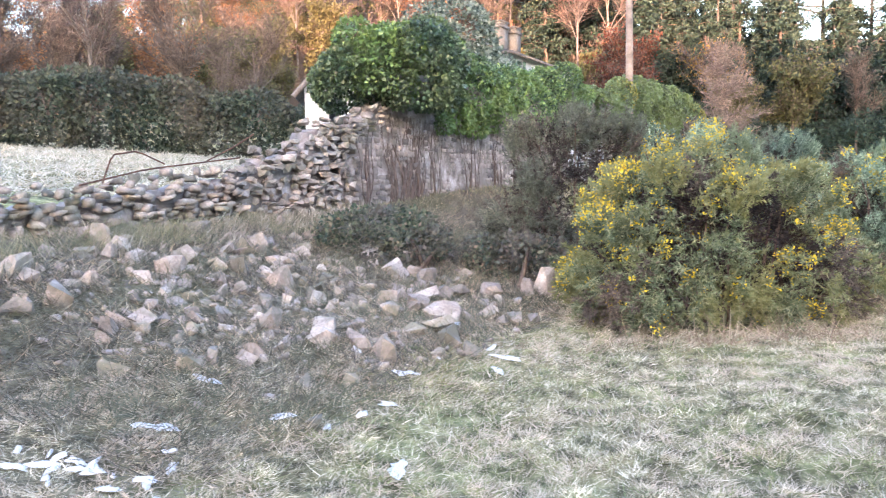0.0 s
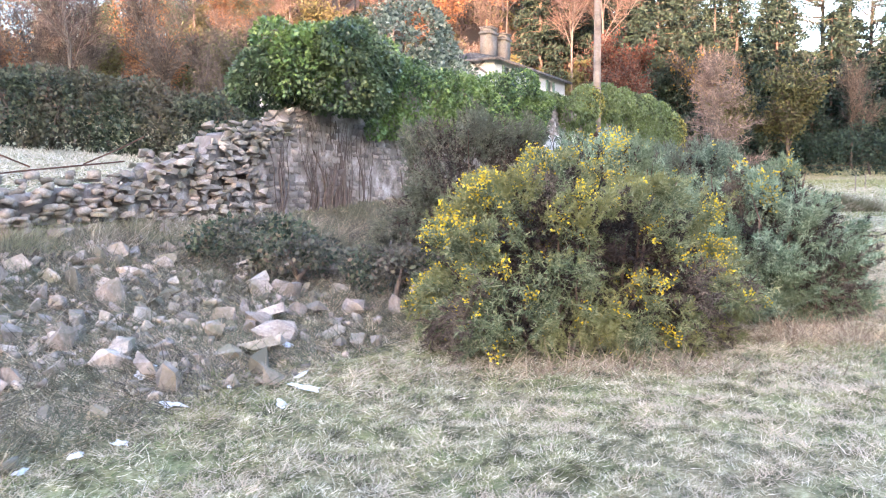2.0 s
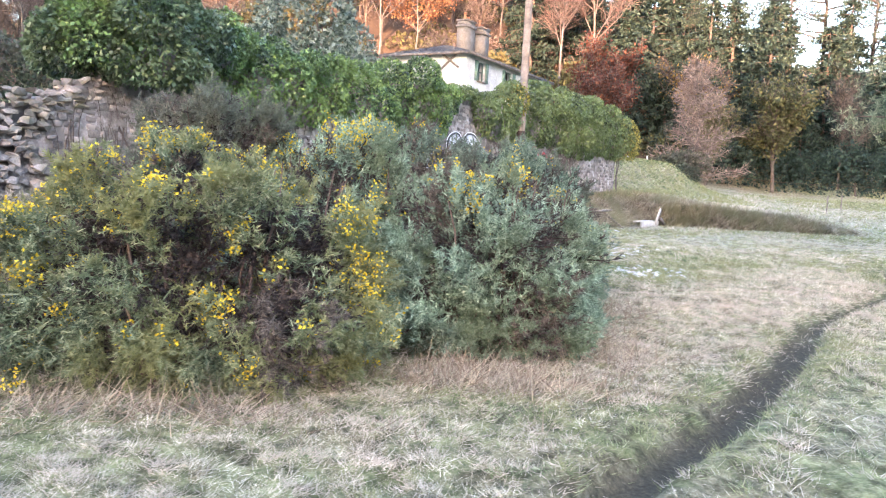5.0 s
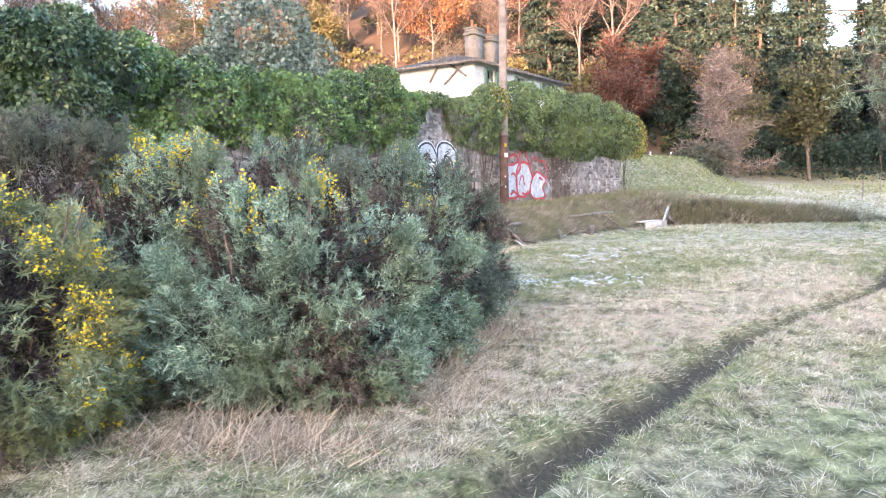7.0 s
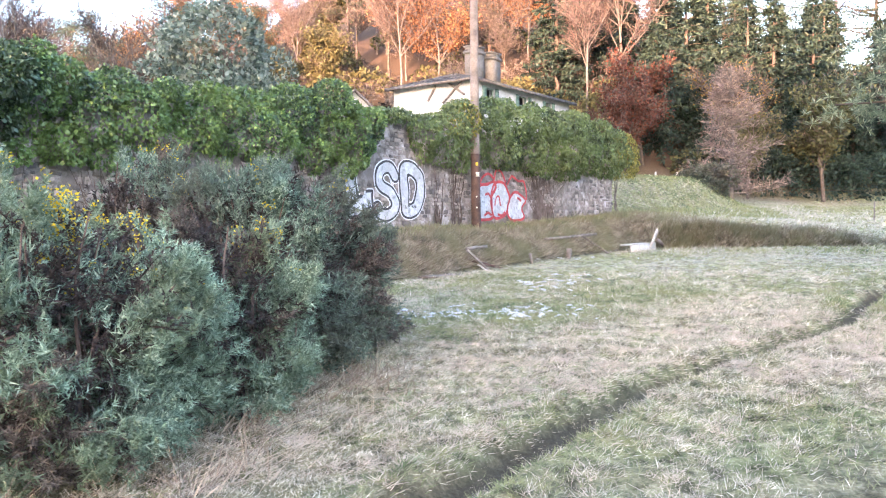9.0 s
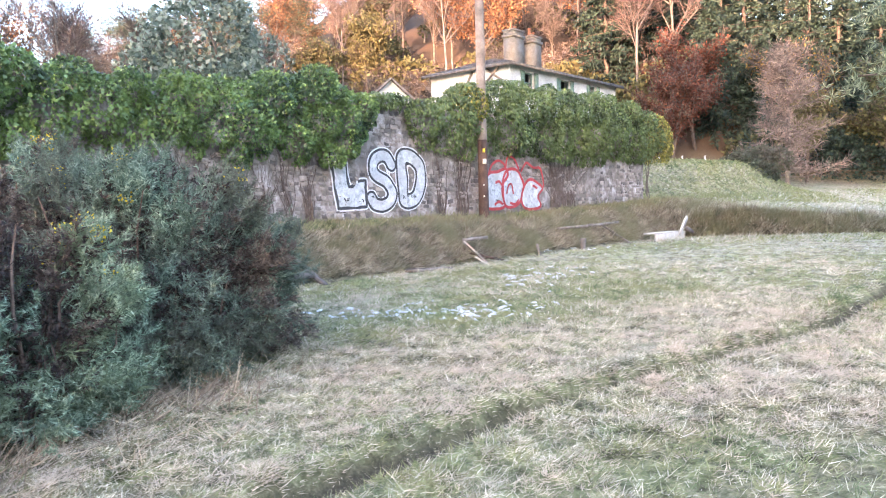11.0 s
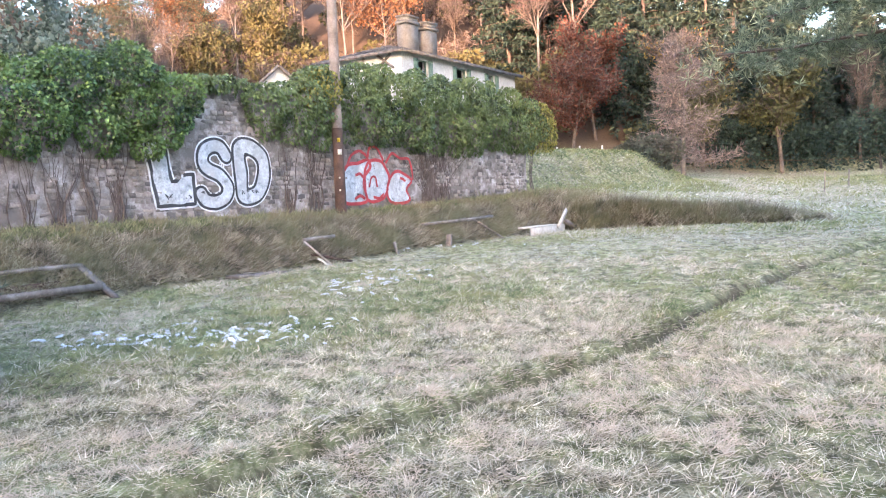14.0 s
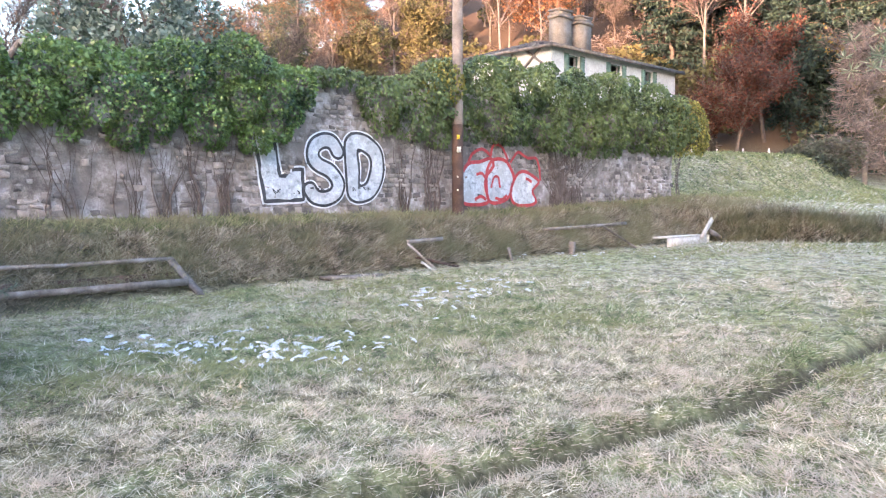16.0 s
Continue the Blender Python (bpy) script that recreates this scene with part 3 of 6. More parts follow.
def stroke_field(soup, line, half, off, closed=False, cell=0.028):
    """A painted stroke of even width round a line, as one sheet with a clean edge."""
    p = np.asarray(line, float)
    a, b = (p, np.roll(p, -1, 0)) if closed else (p[:-1], p[1:])

    def nearest(q):
        ab = b - a
        u = np.clip(((q[:, None] - a) * ab).sum(-1) / np.maximum((ab * ab).sum(-1), 1e-9), 0, 1)
        foot = a + ab * u[..., None]
        d = np.hypot(*(np.moveaxis(q[:, None] - foot, -1, 0)))
        i = d.argmin(1)
        return d[np.arange(len(q)), i], foot[np.arange(len(q)), i]
    lo, hi = p.min(0) - half - cell, p.max(0) + half + cell
    xs, zs = np.arange(lo[0], hi[0] + cell, cell), np.arange(lo[1], hi[1] + cell, cell)
    g = np.stack(np.meshgrid(xs, zs, indexing="ij"), -1)
    flat = g.reshape(-1, 2)
    d, foot = nearest(flat)
    inside = (d < half).reshape(g.shape[:2])
    keep = inside[:-1, :-1] | inside[1:, :-1] | inside[:-1, 1:] | inside[1:, 1:]
    out = d > half
    flat[out] = foot[out] + (flat[out] - foot[out]) * (half / d[out])[:, None]
    i, j = np.nonzero(keep)
    k = len(zs)
    soup.add(on_face(flat, off), np.stack([i * k + j, (i + 1) * k + j, (i + 1) * k + j + 1, i * k + j + 1], 1))


def letters():
    """Three fat outlined letters, L S D, in silver with a black edge and a white halo."""
    label = "fat silver spray-painted graffiti letter outlined in black and white"
    root = thing("graffiti_letter", label, "graffiti", group="graffiti letters")
    el = dense([(10.26, 2.90), (10.62, 2.97), (10.78, 2.14), (11.06, 2.14), (11.08, 2.27), (11.29, 2.28), (11.30, 1.68), (10.43, 1.65)])
    for pname, wide, off, m in (("halo", 0.15, 0.026, M_CHALK), ("outline", 0.075, 0.033, M_BLACK)):
        so = Soup()
        stroke(so, el, wide, off, True)
        part(pname, so, m, root)
    so = Soup()
    i = np.arange(len(el))
    so.add(on_face(np.concatenate([el, [[10.66, 1.90]]]), 0.029), np.stack([i, (i + 1) % len(el), np.full(len(el), len(el))], 1))
    part("fill", so, M_SILVER, root)
    rng = np.random.default_rng(13)

    def scribble(owner, s0, s1, z):
        """Small black writing that cannot be read."""
        for sv in np.arange(s0, s1, 0.13):
            so = Soup()
            stroke(so, smooth_line(np.array([sv, z]) + rng.uniform(-1, 1, (4, 2)) * [0.07, 0.055], False, 4), 0.02, 0.042)
            part("scribble", so, M_BLACK, owner, "small illegible black scribble")
    scribble(root, 10.65, 11.2, 1.84)
    ess = smooth_line([(12.13, 2.66), (12.02, 2.83), (11.81, 2.87), (11.59, 2.76), (11.52, 2.55), (11.66, 2.38), (11.94, 2.25), (12.12, 2.04), (12.06, 1.81), (11.82, 1.70), (11.58, 1.74), (11.45, 1.88)])
    dee = smooth_line([(12.53, 1.83), (12.50, 2.35), (12.49, 2.84), (12.80, 2.86), (13.06, 2.68), (13.15, 2.38), (13.06, 2.02), (12.86, 1.83)], True)
    for line, wide, closed in ((ess, 0.25, False), (dee, 0.30, True)):
        root = thing("graffiti_letter", label, "graffiti", group="graffiti letters")
        for pname, grow, off, m in (("halo", 0.15, 0.0265, M_CHALK), ("outline", 0.09, 0.031, M_BLACK), ("fill", -0.02, 0.036, M_SILVER)):
            so = Soup()
            stroke_field(so, line, (wide + grow) / 2, off, closed)
            part(pname, so, m, root)
        scribble(root, line[:, 0].min() + 0.05, line[:, 0].max() - 0.15, 1.9)


def red_tag():
    """Bubble shapes of a second tag, red edge on silver; nothing in it can be read."""
    root = thing("graffiti_tag", "rounded red-outlined silver graffiti tag on old stone wall", "graffiti")
    loops = [
        [(15.65, 1.62), (15.54, 2.08), (15.83, 2.50), (16.24, 2.57), (16.62, 2.66), (16.72, 2.48), (16.48, 2.24), (16.40, 1.98), (16.52, 1.62), (16.10, 1.54)],
        [(16.55, 1.63), (16.45, 2.13), (16.62, 2.56), (16.95, 2.66), (17.25, 2.53), (17.44, 2.19), (17.30, 1.75), (16.95, 1.60)],
        [(17.42, 1.60), (17.38, 2.0), (17.60, 2.32), (17.90, 2.36), (18.20, 2.24), (18.40, 2.10), (18.16, 1.89), (18.27, 1.58), (17.80, 1.50)],
    ]
    arches = [
        [(15.83, 2.50), (16.0, 2.75), (16.32, 2.88), (16.58, 2.74)],
        [(16.60, 2.68), (16.68, 2.97), (17.0, 2.96), (17.2, 2.64)],
        [(17.3, 2.58), (17.6, 2.85), (17.96, 2.72), (18.36, 2.68), (18.46, 2.14)],
        [(16.05, 1.66), (16.25, 1.74), (16.45, 1.66)], [(16.75, 1.70), (17.0, 1.66), (17.2, 1.78)], [(16.1, 2.26), (16.3, 2.30), (16.42, 2.2)], [(17.7, 2.2), (17.95, 2.18), (18.1, 2.1)],
    ]
    for pts in arches:
        so = Soup()
        stroke(so, smooth_line(pts, False, 6), 0.075, 0.058)
        part("outline", so, M_RED, root, "red spray-painted edge")
    for k, pts in enumerate(loops):
        line = smooth_line(pts, True, 6)
        so = Soup()
        patch(so, line, 0.042 + 0.003 * k)
        part("fill", so, M_SILVER, root)
        so = Soup()
        stroke(so, line, 0.085, 0.054, True)
        part("outline", so, M_RED, root, "red spray-painted edge")
    so = Soup()
    stroke(so, smooth_line([(16.62, 1.95), (16.72, 2.2), (16.9, 2.2), (16.95, 1.95)]), 0.06, 0.060)
    part("outline", so, M_RED, root, "red spray-painted edge")


letters()
red_tag()


# ---- foliage ----
def shell(blobs, count, rng, thick=0.25, up=-0.6):
    """Points on the skin of a union of ellipsoids, with the way out at each."""
    area = np.array([(b[3] * b[4] + b[4] * b[5] + b[3] * b[5]) for b in blobs])
    pick = rng.choice(len(blobs), count * 2, p=area / area.sum())
    b = np.array(blobs)[pick]
    n = rand_dirs(count * 2, rng)
    p = b[:, :3] + b[:, 3:6] * n * (1 - thick * rng.random((count * 2, 1)) ** 1.6)
    keep = n[:, 2] > up
    for c in np.array(blobs):
        keep &= (((p - c[:3]) / c[3:6]) ** 2).sum(1) > (1 - thick) ** 2 * 0.96
    out = unit(n / b[:, 3:6])
    p, out = p[keep][:count], out[keep][:count]
    return p, out


def lumps(cx, cy, cz, rx, ry, rz, count, rng, size=0.42, low=-0.1):
    """A body of foliage broken into smaller swellings, so that its outline is uneven."""
    n = rand_dirs(count * 3, rng)
    n = n[n[:, 2] > low][:count]
    r = np.array([rx, ry, rz])
    c = np.array([cx, cy, cz])
    out = [(cx, cy, cz, rx * 0.72, ry * 0.72, rz * 0.72)]
    for d in n:
        k = size * rng.uniform(0.65, 1.25)
        out.append((*(c + d * r * rng.uniform(0.58, 0.84)), rx * k, ry * k, rz * k))
    return out


def ivy_leaves(blobs, count, rng, size=0.09, hang=0.5, long=1.0):
    p, out = shell(blobs, count, rng, 0.22, -0.8)
    way = unit(out * (1 - hang) + rand_dirs(len(p), rng) * 0.55 + np.array([0, 0, -hang]))
    so = Soup()
    k = size * rng.uniform(0.6, 1.35, len(p))
    blades(so, p, way, k * long, k * 0.85, rng, 0.12)
    return so


def wall_blobs(rows, rng):
    """Ellipsoids that sit on the wall: rows of s, low, high, spread in front, spread behind."""
    out = []
    for s, lo, hi, r, half in rows:
        for k in range(6):
            ds = rng.uniform(-0.7, 0.7) * half
            r3 = half * rng.uniform(0.34, 0.92)
            h = min((hi - lo) * 0.5, r3 * rng.uniform(0.8, 1.15))
            x, y = on_wall(s + ds, -0.1 + rng.uniform(-0.14, 0.30))
            zc = lo + h + (hi - lo - 2 * h) * (k + rng.uniform(-0.3, 0.3)) / 5 + rng.normal(0, 0.05)
            out.append((x, y, zc, r3, r3, h))
    return out


def ivy(label, blobs, count, rng, material, size=0.09, hang=0.5, long=1.0, more=None):
    root = thing("ivy", label, "ivy", *blobs[0][:3])
    for name, m, part_of in (("leaves", material, blobs),) + ((("yellow_leaves", more[0], more[1]),) if more else ()):
        so = ivy_leaves(part_of, count if part_of is blobs else more[2], rng, size, hang, long)
        ob = part(name, so, m, root)
        ob.matrix_parent_inverse = root.matrix_basis.inverted()
    return root


def ivy_stems(spots, rng, root):
    """Bare stems that climb the wall's face to the leaves."""
    for s, z1, k, wide in spots:
        so = Soup()
        z0 = float(land(*on_wall(s, 0.1))) - 0.05
        for _ in range(k * 2):
            s0 = s + rng.normal(0, wide * 0.6)
            lean = rng.normal(0, wide * 1.5)
            zs = np.linspace(z0, z1 + rng.uniform(-0.3, 0.2), 9)
            u = (zs - z0) / (z1 - z0)
            sv = s0 + lean * u ** 1.5 + 0.04 * np.sin(zs * rng.uniform(4, 9) + rng.uniform(0, 6))
            x, y = on_wall(sv, 0.03 + 0.02 * np.sin(zs * 5))
            tube(so, np.stack([x, y, zs], 1), np.linspace(rng.choice([0.007, 0.011, 0.017, 0.03], p=[0.35, 0.35, 0.2, 0.1]), 0.004, 9), 4)
        ob = part("stem", so, M_IVYSTEM, root)
        ob.matrix_parent_inverse = root.matrix_basis.inverted()


def build_ivy():
    rng = np.random.default_rng(11)
    x, y = on_wall(1.75, -0.2)
    dome = lumps(x, y, 3.55, 1.45, 1.35, 1.1, 16, rng, 0.4, -0.5)
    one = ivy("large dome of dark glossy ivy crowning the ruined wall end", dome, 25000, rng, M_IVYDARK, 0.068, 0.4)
    x, y = on_wall(1.0, 0.1)
    top = lumps(x, y, 3.6, 0.85, 0.8, 0.9, 8, rng, 0.42, -0.4)
    ob = part("leaves", ivy_leaves(top, 7000, rng, 0.07, 0.4), M_IVY, one, "lighter yellow-green ivy leaves")
    ob.matrix_parent_inverse = one.matrix_basis.inverted()
    ivy_stems([(0.55, 2.5, 3, 0.12), (1.4, 2.6, 5, 0.12), (1.9, 2.7, 9, 0.2), (2.3, 2.6, 7, 0.15), (2.9, 2.6, 4, 0.2)], rng, one)
    rows = [(s, np.interp(s, [3, 6, 7, 7.9, 9, 10, 10.8], [2.45, 2.62, 2.78, 2.5, 2.62, 2.58, 2.9]), np.interp(s, [3, 4.5, 6, 7, 8.7, 10, 11], [4.5, 4.3, 4.2, 4.2, 4.45, 4.6, 4.3]), 0.5, 0.52) for s in np.arange(3.2, 10.9, 0.45)]
    rows += [(11.3, 3.5, 4.25, 0.4, 0.3)]
    long_bed = wall_blobs(rows, rng)
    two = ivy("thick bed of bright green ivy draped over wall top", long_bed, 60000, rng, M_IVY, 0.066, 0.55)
    ivy_stems([(6.9, 3.0, 5, 0.25), (8.0, 2.8, 5, 0.16), (8.5, 2.8, 6, 0.2), (9.1, 2.8, 5, 0.16), (9.6, 2.8, 9, 0.14), (5.6, 2.8, 4, 0.2), (4.6, 2.7, 4, 0.2)], rng, two)
    rows = [(s, np.interp(s, [13.2, 13.7, 14.5, 16, 18, 19.5, 22, 25.4], [3.25, 2.98, 2.85, 2.95, 2.9, 2.72, 2.95, 2.95]), np.interp(s, [13.2, 14, 15, 16, 18.5, 22, 24.5, 25.6], [4.3, 4.5, 4.95, 5.15, 5.15, 5.25, 5.1, 4.6]), 0.6, 0.62) for s in np.arange(13.45, 25.3, 0.5)]
    rows += [(12.9, 3.6, 4.3, 0.4, 0.3)] + [(sv, 3.98, 4.36, 0.25, 0.24) for sv in (11.7, 12.1, 12.5)]
    hang = wall_blobs(rows, rng)
    x, y = on_wall(25.6, 0)
    end = [(x, y, 3.95, 0.75, 0.75, 0.95), (x + 0.2, y + 0.3, 3.6, 0.6, 0.6, 0.7)]
    x, y = on_wall(14.9, 0.2)
    end.append((x, y, 4.3, 0.5, 0.5, 0.55))
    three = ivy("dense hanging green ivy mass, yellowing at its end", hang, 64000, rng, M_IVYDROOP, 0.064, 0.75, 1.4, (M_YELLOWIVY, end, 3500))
    ivy_stems([(13.9, 3.0, 4, 0.1), (14.6, 3.0, 9, 0.18), (19.2, 2.9, 14, 0.35), (19.5, 2.9, 16, 0.5), (19.4, 2.9, 18, 0.22), (19.8, 2.9, 10, 0.35), (25.2, 3.2, 4, 0.1)], rng, three)


build_ivy()


def pole():
    """A tarred telegraph pole with two small plates."""
    x, y = on_wall(15.25, 0.32)
    z = float(land(x, y))
    root = thing("utility_pole", "tall weathered wooden utility pole, dark tarred foot", "pole", x, y, z)
    so = Soup()
    tube(so, [(0, 0, 2.05), (0.01, 0, 4.5), (0.03, 0.01, 8.6)], [0.125, 0.118, 0.10], 14)
    part("shaft", so, M_POLE, root, smooth=True)
    so = Soup()
    tube(so, [(0, 0, -0.3), (0, 0, 1.0), (0, 0, 2.06)], [0.14, 0.132, 0.127], 14)
    part("foot", so, M_POLEFOOT, root, "dark tarred wood", True)
    for zz, w, h, m, lab in ((1.42, 0.10, 0.13, M_TIN, "small white number plate"), (1.72, 0.07, 0.10, M_YELLOWTIN, "small yellow warning plate"), (0.55, 0.035, 0.04, M_TIN, "small white tag"), (0.85, 0.035, 0.04, M_TIN, "small white tag")):
        so = Soup()
        box(so, 0.02, 0.02 + w, -0.146, -0.139, zz, zz + h)
        part("plate", so, m, root, lab)


pole()


# ---- gorse ----
def plumes(soup, p, way, length, rng, shoots, side, needles, nl, nw):
    """Foxtails: round each axis shoots, shorter towards its tip, each set with needles; returns the shoots' ends."""
    k = len(p)
    u = (np.arange(shoots) + rng.random((k, shoots))) / shoots
    base = p[:, None] + way[:, None] * (length[:, None] * u)[..., None]
    d = unit(way[:, None] * (0.55 + 0.75 * u)[..., None] + unit(rng.normal(size=(k, shoots, 3))) * 0.8 + np.array([0, 0, 0.12]))
    ln = side * (1.15 - 0.65 * u) * rng.uniform(0.7, 1.25, (k, shoots))
    blades(soup, p, way, length, 0.012, rng)
    base, d, ln = base.reshape(-1, 3), d.reshape(-1, 3), ln.ravel()
    v = rng.random((len(base), needles, 1)) ** 0.8
    at = base[:, None] + d[:, None] * ln[:, None, None] * v
    nd = unit(d[:, None] * 0.8 + unit(rng.normal(size=at.shape)) * 0.8)
    grass_blades(soup, at.reshape(-1, 3), nd.reshape(-1, 3), nl * rng.uniform(0.6, 1.3, at[..., 0].size), nw, rng)
    return base + d * ln[:, None]


def bush(name, label, category, cx, cy, rx, ry, h, seed, material, count, flowers=0, length=0.3, shoots=10, side=0.15, needles=11, nl=0.05, nw=0.011, rise=0.4, lobes=30, brown=0.1, high=0.5, group=""):
    """A bush of foxtail shoots on swelling lobes, with hollows between them down to the dead wood inside, their shade
    painted as near-black needles.
    """
    rng = np.random.default_rng(seed)
    z = float(land(cx, cy))
    root = thing(name, label, category, cx, cy, z, group=group)
    r3 = np.array([rx, ry, h * 0.55])
    c = np.array([0, 0, h * 0.45])
    heads = rand_dirs(lobes, rng)
    heads[:, 2] = np.abs(heads[:, 2]) * 1.65 - 0.78
    heads = unit(heads)
    tall = rng.uniform(0.82, 1.04, lobes)

    def skin(n):
        """How far out the foliage reaches along n, and how deep in a hollow that is."""
        ang = np.arccos(np.clip(n @ heads.T, -1, 1))
        swell = np.exp(-(ang / 0.29) ** 2)
        best = np.maximum((swell * tall).max(1), 0.72 * step(-0.15, -0.5, n[:, 2]))
        power = np.where(n[:, 2] < 0, 4.5, 2.1)
        full = (np.abs(n) ** power[:, None]).sum(1) ** (-1 / power)
        return (0.58 + 0.42 * best) * full, best

    def on_skin(k, keep_low):
        n = rand_dirs(k * 3, rng)
        n = n[n[:, 2] > -0.82]
        r, best = skin(n)
        ok = rng.random(len(n)) < np.clip((best - 0.34) * 2.4 + 0.3 * (n[:, 2] < -0.3), keep_low, 1.0)
        n, r = n[ok][:k], r[ok][:k]
        return n, r
    n, r = on_skin(count, 0.05)
    way = unit(unit(n / r3) + rand_dirs(len(n), rng) * 0.42 + np.array([0, 0, rise]))
    ln = length * rng.uniform(0.6, 1.25, len(n))
    tip = c + n * r3 * (r * (1 - 0.16 * rng.random(len(n)) ** 1.5))[:, None]
    p = tip - way * ln[:, None] * 0.85
    ok = tip[:, 2] > 0.05
    p[:, 2] = np.maximum(p[:, 2], -0.03)
    p, way, ln, tip, n = p[ok], way[ok], ln[ok], tip[ok], n[ok]
    patchy = np.sin(tip[:, 0] * 2.9 + seed) * np.sin(tip[:, 1] * 2.3 + 1.7 * tip[:, 2]) + rng.normal(0, 0.22, len(p))
    dry = patchy > np.quantile(patchy, 1 - brown)
    so = Soup()
    ends = plumes(so, p[~dry], way[~dry], ln[~dry], rng, shoots, side, needles, nl, nw)
    part("needles", so, material, root)
    if dry.any():
        so = Soup()
        plumes(so, p[dry], way[dry], ln[dry], rng, shoots, side, needles, nl, nw)
        part("withered_needles", so, M_BROWNGORSE, root, "withered brown shoots")
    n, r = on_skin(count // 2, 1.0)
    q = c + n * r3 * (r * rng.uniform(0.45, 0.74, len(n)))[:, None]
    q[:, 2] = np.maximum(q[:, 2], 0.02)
    # dead needles inside, their colour carrying the shade of the hollows
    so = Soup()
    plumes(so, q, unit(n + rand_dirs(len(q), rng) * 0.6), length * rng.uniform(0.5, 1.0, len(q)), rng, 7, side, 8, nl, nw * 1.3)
    part("shaded_dead_needles", so, M_SHADEDNEEDLE, root, "dead inner needles coloured near black as shade in the hollows")
    for k in range(30):
        so = Soup()
        a, low = rng.uniform(0, 6.28), k < 12
        e = np.array([math.cos(a) * rx, math.sin(a) * ry, 0]) * (rng.uniform(0.55, 0.8) if low else rng.uniform(0.3, 0.7)) + np.array([0, 0, h * (rng.uniform(0.2, 0.5) if low else rng.uniform(0.5, 0.88))])
        s = np.array([e[0] * 0.55 + rng.normal(0, 0.1), e[1] * 0.55 + rng.normal(0, 0.1), -0.1])
        u = np.linspace(0, 1, 7)[:, None]
        pts = s + (e - s) * u ** np.array([0.8, 0.8, 1.2]) + rng.normal(0, 0.03, (7, 3)) * u
        tube(so, pts, np.linspace(rng.uniform(0.012, 0.03), 0.005, 7), 5)
        part("branch", so, M_GORSESTEM, root)
    if flowers:
        owner = np.repeat(tip[~dry], shoots, 0)
        score = (owner[:, 2] / h) * high + 0.22 * np.sin(owner[:, 0] * 4.6 + seed) * np.sin(owner[:, 1] * 4.1 + owner[:, 2] * 3.3) + np.repeat(rng.normal(0, 0.22, len(tip[~dry])), shoots) + rng.normal(0, 0.12, len(owner))
        pick = np.argsort(-score)[: flowers // 8]
        at = np.repeat(ends[pick], 8, 0) + rng.normal(0, 0.022, (len(pick) * 8, 3))
        so = Soup()
        blades(so, at, unit(rand_dirs(len(at), rng) + np.array([0, 0, 0.4])), 0.025 * rng.uniform(0.7, 1.4, len(at)), 0.019, rng, 0.2)
        tagged(part("flower", so, M_FLOWER, root, "small bright yellow gorse flowers"), kind="stuff")
    return root


G = "gorse thicket"
bush("gorse_bush", "large rounded gorse bush covered in yellow flowers", "bush", 2.7, 7.68, 1.6, 1.3, 1.78, 21, M_GORSE, 1300, 8200, 0.24, 9, 0.13, 16, 0.052, 0.010, rise=0.3, lobes=46, brown=0.06, high=0.35, group=G)
bush("gorse_bush", "blue-green gorse bush with a few yellow flowers on top", "bush", 4.85, 8.95, 1.15, 1.15, 1.68, 22, M_GORSEBLUE, 800, 1000, 0.42, 13, 0.13, 16, 0.055, 0.009, rise=0.8, lobes=28, brown=0.08, high=1.3, group=G)
bush("gorse_bush", "tall dark gorse bush without flowers at meadow edge", "bush", 5.05, 12.2, 1.55, 1.55, 2.08, 23, M_GORSEDARK, 1150, 250, 0.42, 13, 0.14, 15, 0.058, 0.010, rise=0.55, lobes=34, brown=0.15, high=0.9, group=G)
bush("gorse_bush", "gorse bush with yellow flowering tips behind others", "bush", 3.35, 10.2, 1.35, 1.0, 2.2, 24, M_GORSEBLUE, 620, 1500, 0.38, 12, 0.14, 15, 0.055, 0.010, rise=0.7, lobes=26, brown=0.1, high=1.3, group=G)
bush("gorse_bush", "low gorse bush with brown bare lower stems", "bush", 5.3, 10.25, 0.95, 0.95, 1.55, 26, M_GORSEBLUE, 480, 700, 0.42, 12, 0.14, 15, 0.055, 0.010, rise=0.7, lobes=20, brown=0.16, high=1.2, group=G)
bush("gorse_bush", "tall brown-topped gorse bush close to the wall", "bush", 3.6, 12.5, 1.3, 1.1, 2.35, 27, M_GORSEDARK, 560, 200, 0.4, 12, 0.15, 13, 0.058, 0.011, rise=0.6, lobes=26, brown=0.3, high=1.2, group=G)
bush("scrub_bush", "grey-green thin scrub bush beside the ruined wall", "bush", 1.8, 10.5, 1.4, 1.0, 2.38, 25, M_BROOM, 760, 0, 0.4, 11, 0.16, 13, 0.058, 0.010, rise=0.6, lobes=30, brown=0.05)


